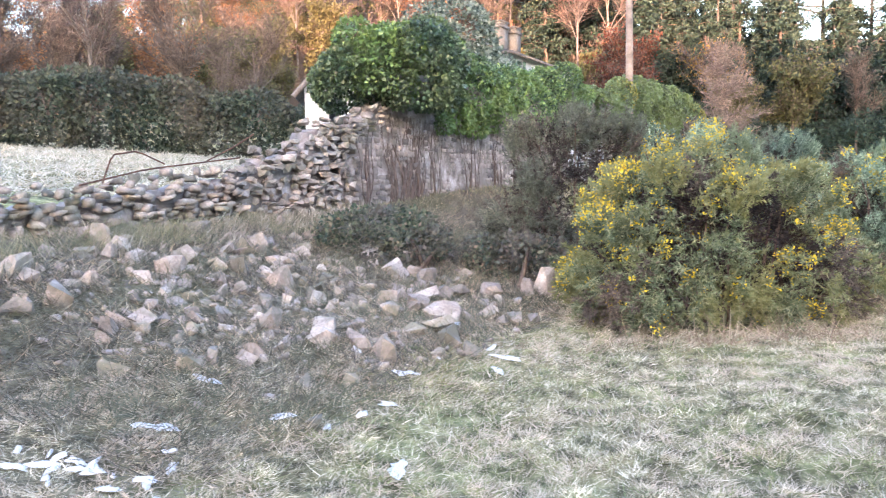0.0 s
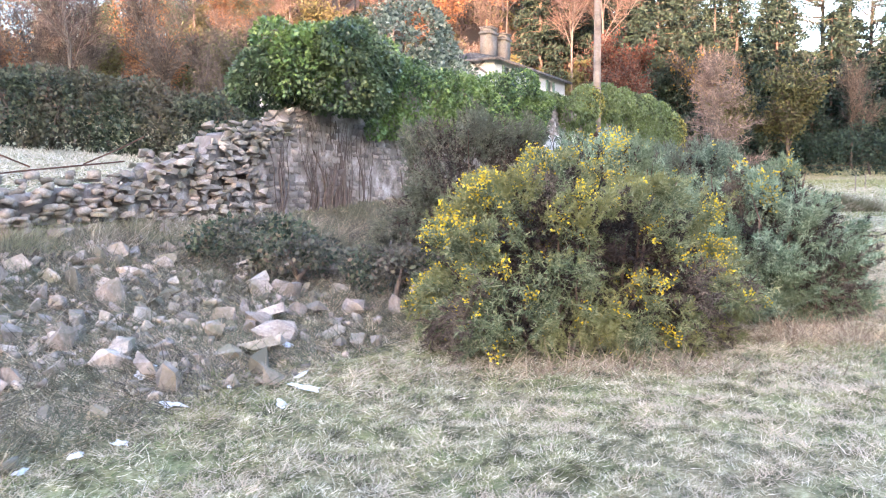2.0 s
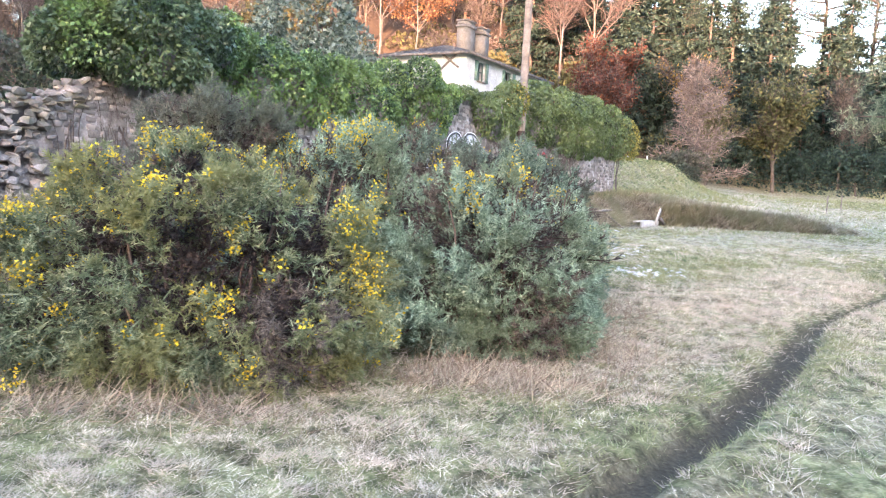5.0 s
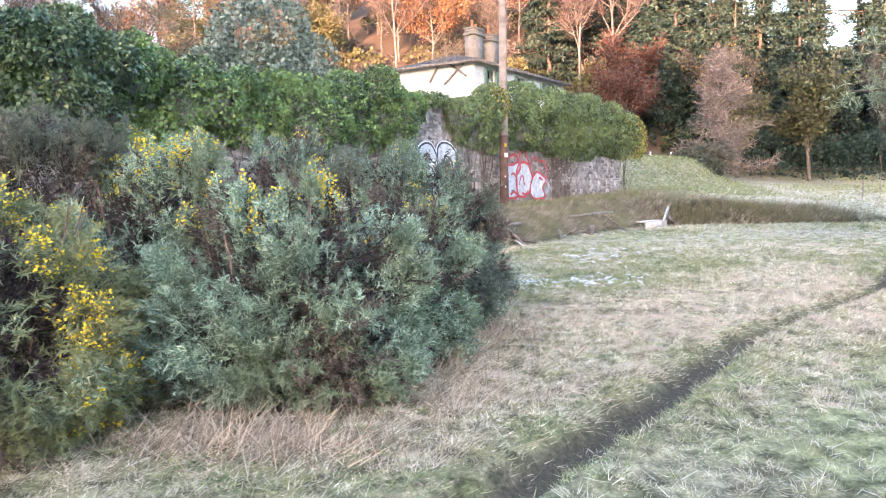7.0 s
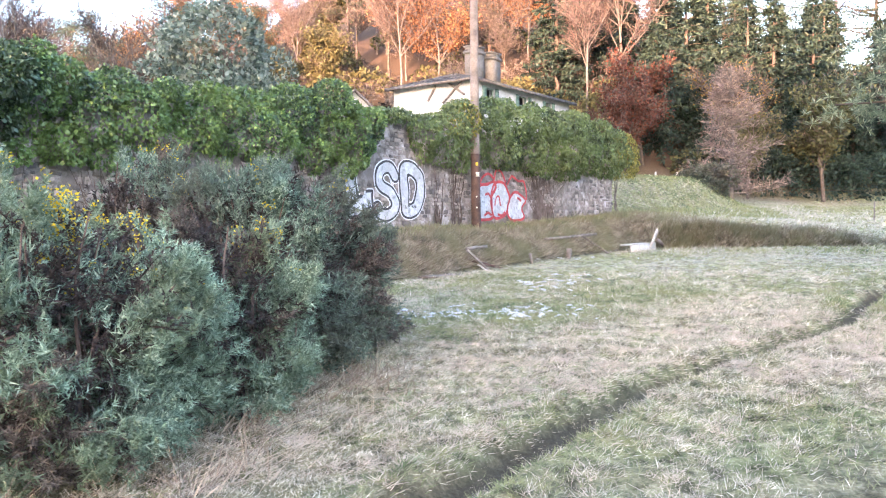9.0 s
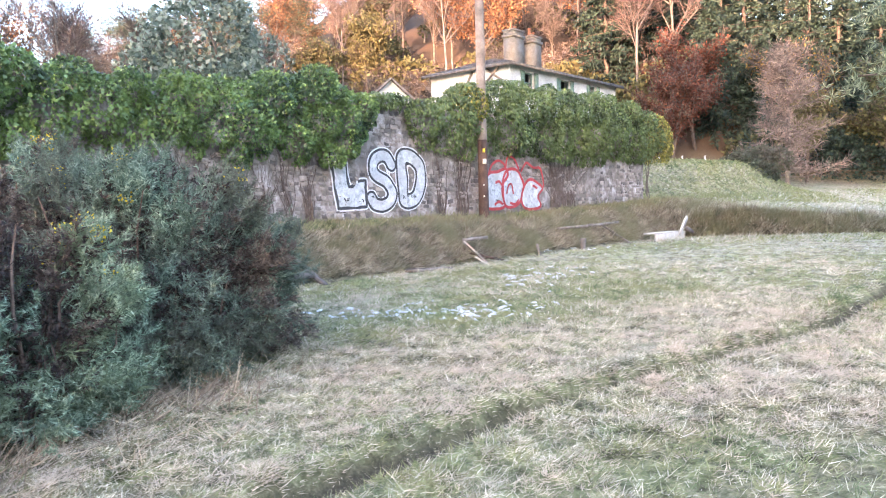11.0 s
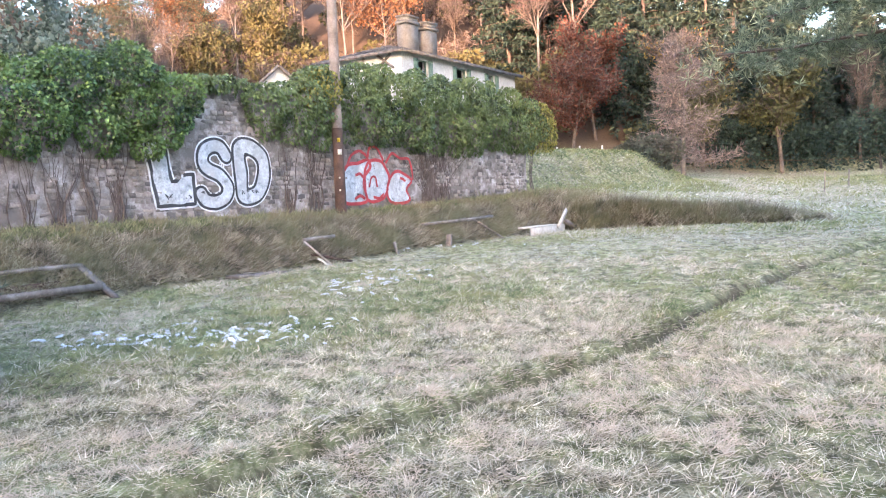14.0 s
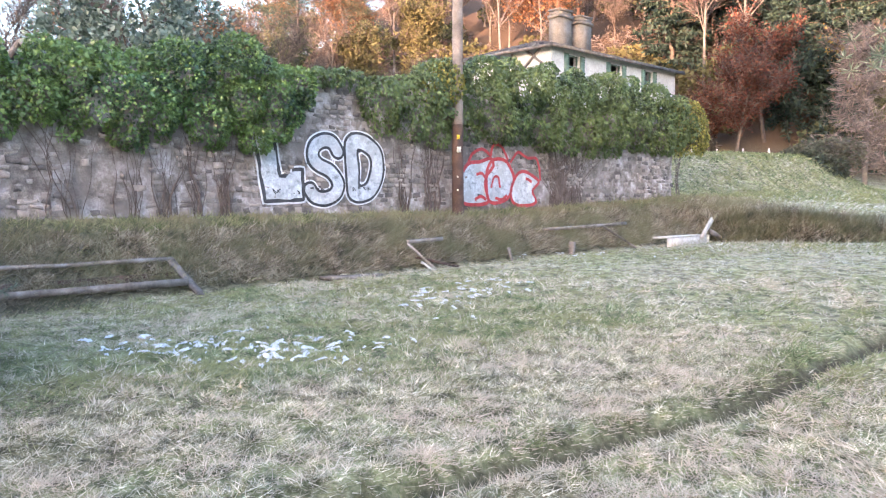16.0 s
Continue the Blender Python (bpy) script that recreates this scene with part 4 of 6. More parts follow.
# ---- leafy mounds, hedges and trees ----
def mound(name, label, category, blobs, count, seed, material, size, kind="", parts="leaves", hang=0.15, stems=0):
    rng = np.random.default_rng(seed)
    cx, cy = blobs[0][0], blobs[0][1]
    root = thing(name, label, category, cx, cy, float(land(cx, cy)), kind=kind)
    p, out = shell(blobs, count, rng, 0.3, -0.7)
    k = size * rng.uniform(0.55, 1.4, len(p))
    so = Soup()
    blades(so, p, unit(out * 0.5 + rand_dirs(len(p), rng) * 0.9 + np.array([0, 0, -hang])), k, k * 0.62, rng, 0.1)
    ob = part(parts, so, material, root)
    ob.matrix_parent_inverse = root.matrix_basis.inverted()
    for _ in range(stems):
        so = Soup()
        b = blobs[rng.integers(len(blobs))]
        x, y = b[0] + rng.normal(0, b[3] * 0.4), b[1] + rng.normal(0, b[4] * 0.4)
        z = float(land(x, y))
        e = np.array([b[0], b[1], b[2]]) + rand_dirs(1, rng)[0] * np.array(b[3:6]) * 0.8
        u = np.linspace(0, 1, 5)[:, None]
        tube(so, np.array([x, y, z - 0.1]) * (1 - u) + e * u, np.linspace(0.05, 0.015, 5) * max(1.0, size / 0.1), 5)
        ob = part("stem", so, M_BARK, root)
        ob.matrix_parent_inverse = root.matrix_basis.inverted()
    return root


def grow(limbs, twigs, p, way, length, radius, level, top, rng, bend=0.25, spread=0.75, rise=0.25, kids=5):
    """A limb and what grows from it; twigs gathers the last shoots."""
    k = 6 if level == 0 else 4
    pts, w = [np.array(p)], np.array(way)
    for _ in range(k):
        w = unit(w + rng.normal(0, bend / k ** 0.5, 3) + np.array([0, 0, 0.06]))
        pts.append(pts[-1] + w * length / k)
    pts = np.array(pts)
    tube(limbs, pts, np.linspace(radius, radius * 0.45, k + 1), 7 if level == 0 else 4 if level == 1 else 3)
    if level >= top:
        twigs.append((pts, w))
        return
    for i in range(kids):
        u = rng.uniform(0.35, 1.0) if level == 0 else rng.uniform(0.25, 1.0)
        q = pts[min(int(u * k), k - 1)] * (1 - (u * k) % 1) + pts[min(int(u * k) + 1, k)] * ((u * k) % 1)
        side = rand_dirs(1, rng)[0]
        side[2] = abs(side[2]) * rise
        d = unit(w * (1 - spread) + unit(side) * spread + np.array([0, 0, rise]))
        grow(limbs, twigs, q, d, length * rng.uniform(0.38, 0.6), radius * 0.42, level + 1, top, rng, bend, spread, rise, kids)


def broadleaf(name, label, height, seed, bark, leaf, leaves, size, twig=M_TWIG, twigs_each=26, spread=0.7, kids=6, trunk=0.017, crown_name="crown", slim=1.0):
    rng = np.random.default_rng(seed)
    root = thing(name, label, "tree", 0, 0, 0, group="woodland trees")
    limbs, ends = Soup(), []
    grow(limbs, ends, (0, 0, -0.5), unit(np.array([rng.normal(0, 0.05), rng.normal(0, 0.05), 1.0])), height * 0.72, height * trunk, 0, 2, rng, 0.22, spread * slim, 0.3, kids + 3)
    part("trunk", limbs, bark, root)
    so = Soup()
    pts = np.concatenate([e[0] for e in ends])
    ways = np.concatenate([np.repeat(e[1][None], len(e[0]), 0) for e in ends])
    i = rng.integers(len(pts), size=len(ends) * twigs_each)
    blades(so, pts[i], unit(ways[i] * 0.7 + rand_dirs(len(i), rng) * 0.8 + np.array([0, 0, 0.15])), height * 0.075 * rng.uniform(0.5, 1.4, len(i)), 0.035, rng, 0.05)
    part("twig_crown", so, twig, root)
    if leaves:
        so = Soup()
        i = rng.integers(len(pts), size=leaves)
        c = pts[i] + rng.normal(0, height * 0.035, (leaves, 3))
        blades(so, c, rand_dirs(leaves, rng), size * rng.uniform(0.6, 1.4, leaves), size * 0.6, rng, 0.15)
        part(crown_name, so, leaf, root)
    return root


def conifer(name, label, height, seed, leaf, droop=0.25, spread=0.24, bare=0.06, gap=0.6):
    rng = np.random.default_rng(seed)
    root = thing(name, label, "tree", 0, 0, 0, group="woodland trees")
    so = Soup()
    tube(so, [(0, 0, -0.5), (0.05, 0, height * 0.5), (0, 0.05, height)], [height * 0.017, height * 0.011, 0.02], 7)
    limbs, needles = so, Soup()
    for z in np.arange(height * bare, height * 0.985, gap):
        r = spread * height * (1 - z / height) ** 0.8 + 0.25
        for _ in range(6):
            a = rng.uniform(0, 6.28)
            ln = r * rng.uniform(0.65, 1.15)
            d = np.array([math.cos(a), math.sin(a), 0.12])
            u = np.linspace(0, 1, 4)[:, None]
            pts = np.array([0, 0, z]) + d * ln * u + np.array([0, 0, -droop * ln]) * u ** 2
            tube(limbs, pts, np.linspace(0.045, 0.012, 4), 3)
            k = int(10 + ln * 16)
            v = rng.random((k, 1)) ** 0.7
            c = np.array([0, 0, z]) + d * ln * v + np.array([0, 0, -droop * ln]) * v ** 2
            w = unit(d * 0.5 + rng.normal(0, 0.6, (k, 3)) + np.array([0, 0, -0.35]))
            blades(needles, c, w, 0.5 * rng.uniform(0.6, 1.3, k), 0.17, rng, 0.1)
    part("trunk", limbs, M_BARK, root)
    part("crown", needles, leaf, root)
    return root


def pine(name, label, height, seed, pads=24, bare=0.5, reach=0.2, tuft=0.4, width=0.05, each=230, low=1.0, brush=0, lift=(0.0, 0.35), short=0.35, leaf=M_PINE):
    """A tall bare stem with flat pads of needles."""
    rng = np.random.default_rng(seed)
    root = thing(name, label, "tree", 0, 0, 0, group="woodland trees")
    limbs, needles = Soup(), Soup()
    tube(limbs, [(0, 0, -0.5), (0.15, 0.1, height * 0.45), (0, 0.2, height * 0.97)], [height * 0.016, height * 0.012, 0.05], 8)
    for i in range(pads):
        z = height * (bare + (1 - bare) * ((i + rng.random()) / pads) ** low)
        a, ln = rng.uniform(0, 6.28), height * reach * rng.uniform(short, 1.1) * (1.15 - 0.6 * (z / height - bare) / (1 - bare))
        e = np.array([math.cos(a) * ln, math.sin(a) * ln, z + ln * rng.uniform(*lift)])
        u = np.linspace(0, 1, 5)[:, None]
        pts = np.array([0.05, 0.1, z]) * (1 - u) + e * u + rng.normal(0, 0.06, (5, 3)) * u
        tube(limbs, pts, np.linspace(0.09, 0.03, 5) * (0.5 if brush else 1.0), 4)
        c = e + rng.normal(size=(each, 3)) * np.array([ln * 0.3 + 0.25, ln * 0.3 + 0.25, 0.28])
        if brush:
            v = rng.uniform(0.35, 1.05, (each // brush, 1))
            c = np.repeat(pts[0] * (1 - v) + e * v + rng.normal(size=(each // brush, 3)) * np.array([0.26, 0.26, 0.18]), brush, 0)
        blades(needles, c, unit(rand_dirs(len(c), rng) + np.array([0, 0, 0.35])), tuft * rng.uniform(0.6, 1.3, len(c)), width, rng, 0.05)
    part("trunk", limbs, M_BARK, root)
    part("crown", needles, leaf, root)
    return root


def larch():
    """A leafless larch: straight stem, long level boughs that turn up, fine twigs."""
    rng = np.random.default_rng(64)
    root = thing("larch_tree", "leafless pinkish larch tree with long level boughs", "tree", 20.8, 56.5, 0)
    limbs, fine = Soup(), Soup()
    h = 8.9
    tube(limbs, [(0, 0, -0.4), (0.05, 0, 4), (0, 0.02, h)], [0.16, 0.11, 0.02], 8)
    for z in np.arange(0.6, h - 0.3, 0.12):
        a, r = rng.uniform(0, 6.28), (3.3 * (1 - z / h) ** 0.75 + 0.3) * rng.uniform(0.6, 1.1)
        u = np.linspace(0, 1, 6)[:, None]
        d = np.array([math.cos(a), math.sin(a), 0.0])
        pts = np.array([0, 0, z]) + d * r * u + np.array([0, 0, 1.0]) * (r * 0.28 * u ** 2 - 0.1 * r * u) + rng.normal(0, 0.03, (6, 3))
        tube(limbs, pts, np.linspace(0.05, 0.012, 6), 4)
        k = 100
        v = rng.integers(1, 6, k)
        w = unit(d * 0.6 + rng.normal(0, 0.7, (k, 3)) + np.array([0, 0, 0.25]))
        blades(fine, pts[v] + rng.normal(0, 0.06, (k, 3)), w, 0.7 * rng.uniform(0.4, 1.3, k), 0.03, rng, 0.05)
    part("trunk", limbs, M_PALEBARK, root, "pale pinkish-grey bark")
    part("twig_crown", fine, M_LARCHTWIG, root)
    root.matrix_basis = pose(20.8, 56.5, float(land(20.8, 56.5)))


def stand(made, x, y, turn=0.0, size=1.0, z=0.0):
    ob = copy_thing(made, I4)
    ob.matrix_basis = Matrix.Translation((x, y, float(land(x, y)) + z)) @ Matrix.Rotation(turn, 4, "Z") @ Matrix.Scale(size, 4)
    return ob


def plant_woods():
    rng = np.random.default_rng(5)
    kinds = {
        "beech": broadleaf("beech_tree", "beech tree holding orange autumn leaves on hillside", 13, 41, M_PALEBARK, M_BEECH, 5200, 0.30, trunk=0.010),
        "bare": broadleaf("bare_tree", "leafless brown tree with dense fine twigs", 12, 42, M_BARK, None, 0, 0.3, twigs_each=34, trunk=0.012),
        "grey": broadleaf("bare_tree", "leafless tall tree with pale grey limbs", 15, 43, M_PALEBARK, None, 0, 0.3, M_PINKTWIG, 40, 0.6, trunk=0.009),
        "russet": broadleaf("copper_beech", "leafy russet-red beech at the wood's edge", 9, 44, M_BARK, M_RUSSET, 5200, 0.24, M_TWIG, 30, 0.85),
        "olive": broadleaf("ivy_clad_tree", "tree with olive-green and yellowish foliage", 10, 45, M_BARK, M_OLIVE, 4500, 0.34),
        "gold": broadleaf("golden_tree", "slender tree keeping golden leaves at its top", 10, 46, M_PALEBARK, M_GOLD, 1000, 0.24, M_PINKTWIG, 40),
        "spruce": conifer("spruce_tree", "dark green spruce tree with drooping boughs", 15, 47, M_CONIFER),
        "cypress": conifer("cypress_tree", "broad dark evergreen conifer reaching the ground", 11, 48, M_CONIFER, 0.5, 0.30, 0.0, 0.5),
        "pine": pine("pine_tree", "tall scots pine with bare stem and flat crown", 14, 49, 26, 0.42, 0.24),
    }
    for made in kinds.values():
        made.matrix_basis = pose(0, -95 - 9 * list(kinds.values()).index(made), 0)
    spots = [
        ("russet", 14.4, 61.5, 0.3, 0.85), ("russet", 16.5, 65.5, 2.0, 1.0), ("russet", 12.8, 63.0, 4.0, 0.55),
        ("gold", 24.9, 65.3, 0.5, 0.9), ("olive", 28.5, 62.0, 1.2, 0.95), ("olive", 23.0, 61.0, 3.4, 0.7), ("cypress", 32.0, 66.0, 0.0, 0.8),
        ("cypress", 36.5, 66.5, 1.0, 0.85), ("cypress", 41.0, 67.0, 2.1, 0.95), ("olive", 45.0, 66.0, 0.3, 0.9), ("cypress", 49.5, 65.0, 4.0, 0.9), ("cypress", 54.0, 63.0, 5.0, 1.0), ("bare", 34.5, 64.0, 2.0, 0.75),
        ("spruce", 10.2, 74.0, 0.0, 0.95), ("spruce", 13.5, 78.0, 1.0, 1.05), ("spruce", 19.5, 73.0, 2.0, 0.95), ("spruce", 22.0, 77.0, 3.0, 1.0), ("spruce", 26.5, 74.0, 4.0, 0.9), ("cypress", 18.0, 68.5, 0.4, 0.95), ("cypress", 21.5, 68.5, 1.4, 0.8),
        ("grey", 15.5, 71.0, 0.5, 1.1), ("grey", 12.5, 70.5, 2.5, 0.95), ("grey", -3.5, 72.0, 1.0, 0.9),
        ("spruce", 45.0, 76.0, 0.2, 0.95), ("spruce", 50.5, 77.0, 1.2, 1.0), ("spruce", 56.0, 75.0, 2.2, 0.95), ("pine", 60.5, 73.0, 3.2, 1.1), ("spruce", 34.0, 77.5, 4.2, 0.95), ("spruce", 40.5, 77.0, 5.2, 1.0), ("cypress", 27.0, 66.5, 1.1, 0.75), ("spruce", 29.5, 71.0, 1.3, 0.75), ("spruce", 33.5, 73.0, 0.3, 0.8), ("spruce", 38.0, 73.0, 2.3, 0.8), ("cypress", 24.0, 70.0, 1.3, 0.9), ("spruce", 29.0, 75.0, 2.0, 0.95), ("spruce", 24.5, 80.0, 4.0, 1.0), ("cypress", 46.0, 71.0, 1.0, 0.9), ("cypress", 52.0, 70.0, 2.0, 0.9), ("pine", 36.0, 80.0, 0.0, 1.2), ("pine", 40.5, 82.0, 1.0, 1.25), ("pine", 44.0, 79.0, 2.0, 1.15), ("pine", 48.5, 84.0, 3.0, 1.1), ("pine", 53.0, 81.0, 4.0, 1.0), ("pine", 31.5, 84.0, 5.0, 1.2), ("pine", 58.0, 78.0, 0.7, 1.1), ("pine", 28.0, 88.0, 2.4, 1.05),
        ("spruce", 30.0, 68.5, 0.4, 0.95), ("cypress", 36.0, 71.0, 1.4, 1.1), ("cypress", 42.0, 72.0, 2.4, 1.1), ("cypress", 48.0, 73.0, 0.9, 1.1), ("bare", -16.0, 66.0, 0.4, 0.8), ("olive", -20.5, 66.0, 2.4, 0.85), ("bare", -24.0, 68.0, 1.1, 0.8), ("olive", -27.5, 66.5, 0.9, 0.8), ("bare", -31.0, 65.5, 2.9, 0.85),
        ("pine", -21.0, 70.0, 0.5, 0.72), ("pine", -25.5, 73.0, 1.9, 0.78), ("pine", -30.5, 69.0, 3.0, 0.8), ("pine", -36.0, 72.0, 4.1, 0.8), ("pine", -17.0, 75.0, 2.2, 0.62),
        ("olive", -14.5, 68.0, 0.0, 0.75), ("olive", -10.5, 72.0, 2.0, 0.8), ("olive", -13.0, 64.0, 3.0, 0.55), ("bare", -6.0, 62.0, 1.0, 0.55), ("bare", -2.0, 63.0, 2.2, 0.5), ("bare", -9.5, 60.0, 4.0, 0.5), ("bare", 1.5, 66.0, 3.0, 0.6),
        ("grey", -19.0, 43.0, 0.0, 0.75), ("bare", -15.0, 46.0, 1.0, 0.85), ("bare", -22.0, 48.0, 3.0, 0.9), ("bare", -25.5, 44.0, 4.0, 0.85), ("bare", -11.5, 49.0, 5.0, 0.7), ("olive", -14.5, 55.0, 1.0, 0.8), ("beech", -19.0, 56.0, 2.0, 0.7), ("beech", -30.0, 52.0, 4.0, 0.8), ("bare", -29.0, 58.0, 2.7, 1.0), ("bare", -35.0, 50.0, 1.7, 1.0),
    ]
    for kind, x, y, turn, size in spots:
        stand(kinds[kind], x, y, turn, size)
    # the sunlit wood on the slope
    for row, y in enumerate((69, 75, 81, 88, 96, 105)):
        for x in np.arange(-60 + 2.5 * (row % 2), 36, 5.6):
            if (x < -13 and row > 4) or (row < 1 and x > -13) or (row < 2 and x > 9):
                continue
            kind = rng.choice(["beech", "beech", "bare", "grey", "olive", "bare"] if x < 6 else ["bare", "spruce", "grey", "beech", "spruce", "bare"] if x < 13 else ["spruce", "spruce", "cypress", "spruce"])
            size = rng.uniform(0.75, 1.05)
            if x < -13:
                kind, size = rng.choice(["bare", "bare", "beech", "olive"]), size * 0.62
            stand(kinds[kind], x + rng.uniform(-2, 2), y + rng.uniform(-2.5, 2.5), rng.uniform(0, 6.28), size)
    for x in np.arange(-48, -6, 3.1):
        stand(kinds[rng.choice(["pine", "olive", "bare", "pine", "beech"])], x + rng.uniform(-1, 1), 82 + rng.uniform(-5, 6), rng.uniform(0, 6.28), rng.uniform(0.75, 0.95))
    for x in np.arange(-46, -9, 3.4):
        stand(kinds[rng.choice(["bare", "bare", "olive", "bare", "cypress"])], x, 44 + rng.uniform(-4, 5), rng.uniform(0, 6.28), rng.uniform(0.5, 0.7))
    near = pine("pine_tree", "spreading pine tree overhanging the meadow", 8.0, 50, 64, 0.44, 0.46, 0.17, 0.017, 2100, 1.7, 22, (-0.22, 0.08), 0.85, M_NEARPINE)
    near.matrix_basis = pose(18.0, 18.9, float(land(18.0, 18.9)))
    larch()


plant_woods()


def shrubs():
    rng = np.random.default_rng(9)
    mound("hedge", "tall dark unkempt hedge along the upper field", "hedge", [(x, 29.8 + 0.18 * (x + 10) + rng.normal(0, 0.5), float(land(x, 29.8 + 0.18 * (x + 10))) + 1.25 - 0.14 * max(0.0, x + 11.5) + rng.normal(0, 0.2), 1.5, 1.4, 1.75) for x in np.arange(-30, -4.6, 1.0)] + [(-4.6, 31.2, 3.5, 1.3, 1.2, 1.4)], 52000, 71, M_HEDGE, 0.17, stems=14)
    mound("shrub", "rounded grey-green evergreen shrub behind the wall", "bush", lumps(0.3, 22.6, 4.5, 1.95, 1.95, 2.1, 14, rng, 0.42, -0.5), 9000, 72, M_GREYLEAF, 0.13, stems=5)
    mound("shrub", "bare greyish bush at the terrace edge", "bush", lumps(17.1, 47.6, 2.9, 1.7, 1.5, 1.5, 10, rng, 0.4, -0.2), 5200, 73, M_HEDGE, 0.15, stems=8)
    mound("bramble", "low dark bramble mound among fallen stones", "bramble", lumps(-0.75, 9.8, 0.72, 1.2, 0.8, 0.5, 14, rng, 0.4, -0.5), 6500, 74, M_BRAMBLE, 0.06, stems=3)
    mound("bramble", "dark bramble tangle beside gorse", "bramble", lumps(0.9, 9.3, 0.6, 0.7, 0.6, 0.45, 8, rng, 0.4, -0.5), 2600, 75, M_BRAMBLE, 0.055, stems=2)
    mound("shrub", "tangle of bare purple-brown bushes behind house wall", "bush", [(-5 + k * 1.6, 60 + rng.normal(0, 1), 7.6 + rng.normal(0, 0.4), 1.8, 1.5, 2.2) for k in range(6)], 6000, 76, M_TWIG, 0.4, stems=6)
    mound("hedge", "dark evergreen undergrowth along the far field edge", "hedge", [(x, 63.2 - 0.05 * (x - 30) + rng.normal(0, 0.6), float(land(x, 63)) + 1.3, 1.9, 1.4, 2.4 + rng.normal(0, 0.5)) for x in np.arange(21, 62, 1.5)], 22000, 77, M_CONIFER, 0.24, stems=4)


shrubs()


def hillside_scrub():
    """Low scrub that clothes the slope under the wood."""
    rng = np.random.default_rng(91)
    for label, m, k, leaves, size in (("sunlit olive and yellow scrub on the wooded slope", M_OLIVE, 52, 14000, 0.42), ("tangled brown bare scrub on the wooded slope", M_TWIG, 80, 20000, 0.5)):
        blobs = []
        for _ in range(k):
            x, y = rng.uniform(-34, 24), rng.uniform(63, 98)
            r = rng.uniform(1.3, 2.6)
            blobs.append((x, y, float(land(x, y)) + r * 0.35, r, r, r * rng.uniform(0.7, 1.1)))
        p, out = shell(blobs, leaves, rng, 0.3, -0.2)
        so = Soup()
        s = size * rng.uniform(0.5, 1.4, len(p))
        blades(so, p, unit(out * 0.4 + rand_dirs(len(p), rng)), s, s * (0.6 if m is M_OLIVE else 0.16), rng, 0.1)
        tagged(part("scrub", so, m), label, "scrub", kind="stuff")


hillside_scrub()


# ---- house and outbuildings behind the wall ----
def panel(length, height, thick, holes, gable=0.0):
    """A wall along x from 0 to length, its face at y = 0, with rectangular openings right through; gable: height of a pointed top."""
    xs = sorted({0.0, length, *[v for h in holes for v in h[:2]]})
    zs = sorted({0.0, height, *[v for h in holes for v in h[2:]]})
    so = Soup()

    def solid(i, j):
        if not (0 <= i < len(xs) - 1 and 0 <= j < len(zs) - 1):
            return False
        cx, cz = (xs[i] + xs[i + 1]) / 2, (zs[j] + zs[j + 1]) / 2
        return not any(h[0] < cx < h[1] and h[2] < cz < h[3] for h in holes)
    for i in range(len(xs) - 1):
        for j in range(len(zs) - 1):
            if not solid(i, j):
                continue
            a, b, c, d = xs[i], xs[i + 1], zs[j], zs[j + 1]
            so.add([(a, 0, c), (b, 0, c), (b, 0, d), (a, 0, d)], [[0, 1, 2, 3]])
            so.add([(a, thick, c), (b, thick, c), (b, thick, d), (a, thick, d)], [[3, 2, 1, 0]])
            for di, dj, q in ((-1, 0, [(a, 0, c), (a, 0, d), (a, thick, d), (a, thick, c)]), (1, 0, [(b, 0, c), (b, thick, c), (b, thick, d), (b, 0, d)]),
                              (0, -1, [(a, 0, c), (a, thick, c), (b, thick, c), (b, 0, c)]), (0, 1, [(a, 0, d), (b, 0, d), (b, thick, d), (a, thick, d)])):
                if not solid(i + di, j + dj):
                    so.add(q, [[0, 1, 2, 3]])
    if gable:
        so.add([(0, 0, height), (length, 0, height), (length / 2, 0, height + gable), (0, thick, height), (length, thick, height), (length / 2, thick, height + gable)],
               [[0, 1, 2], [5, 4, 3]])
        so.add([(0, 0, height), (length / 2, 0, height + gable), (length / 2, thick, height + gable), (0, thick, height)], [[0, 1, 2, 3]])
        so.add([(length, 0, height), (length, thick, height), (length / 2, thick, height + gable), (length / 2, 0, height + gable)], [[0, 1, 2, 3]])
    return so


def placed(ob, m):
    ob.matrix_basis = m
    return ob


def slates(soup, a, b, c, d, rows, cols, rng):
    """Overlapping slates over the roof face whose eave runs a to b and whose ridge runs d to c."""
    a, b, c, d = (np.array(p, float) for p in (a, b, c, d))
    n = unit(np.cross(b - a, d - a))
    for r in range(rows):
        u0, u1 = r / rows, (r + 1.25) / rows
        for k in range(cols):
            if rng.random() < 0.03:
                continue
            v0, v1 = (k + 0.03) / cols, (k + 0.97) / cols
            e = [(a + (b - a) * v) * (1 - u) + (d + (c - d) * v) * u + n * h for v, u, h in ((v0, u0, 0.035), (v1, u0, 0.035), (v1, min(u1, 1), 0.008), (v0, min(u1, 1), 0.008))]
            e = [p + n * rng.uniform(0, 0.02) for p in e]
            soup.add(np.array(e + [p - n * 0.02 for p in e]), [[0, 1, 2, 3], [0, 4, 5, 1], [7, 6, 5, 4], [1, 5, 6, 2], [0, 3, 7, 4]])


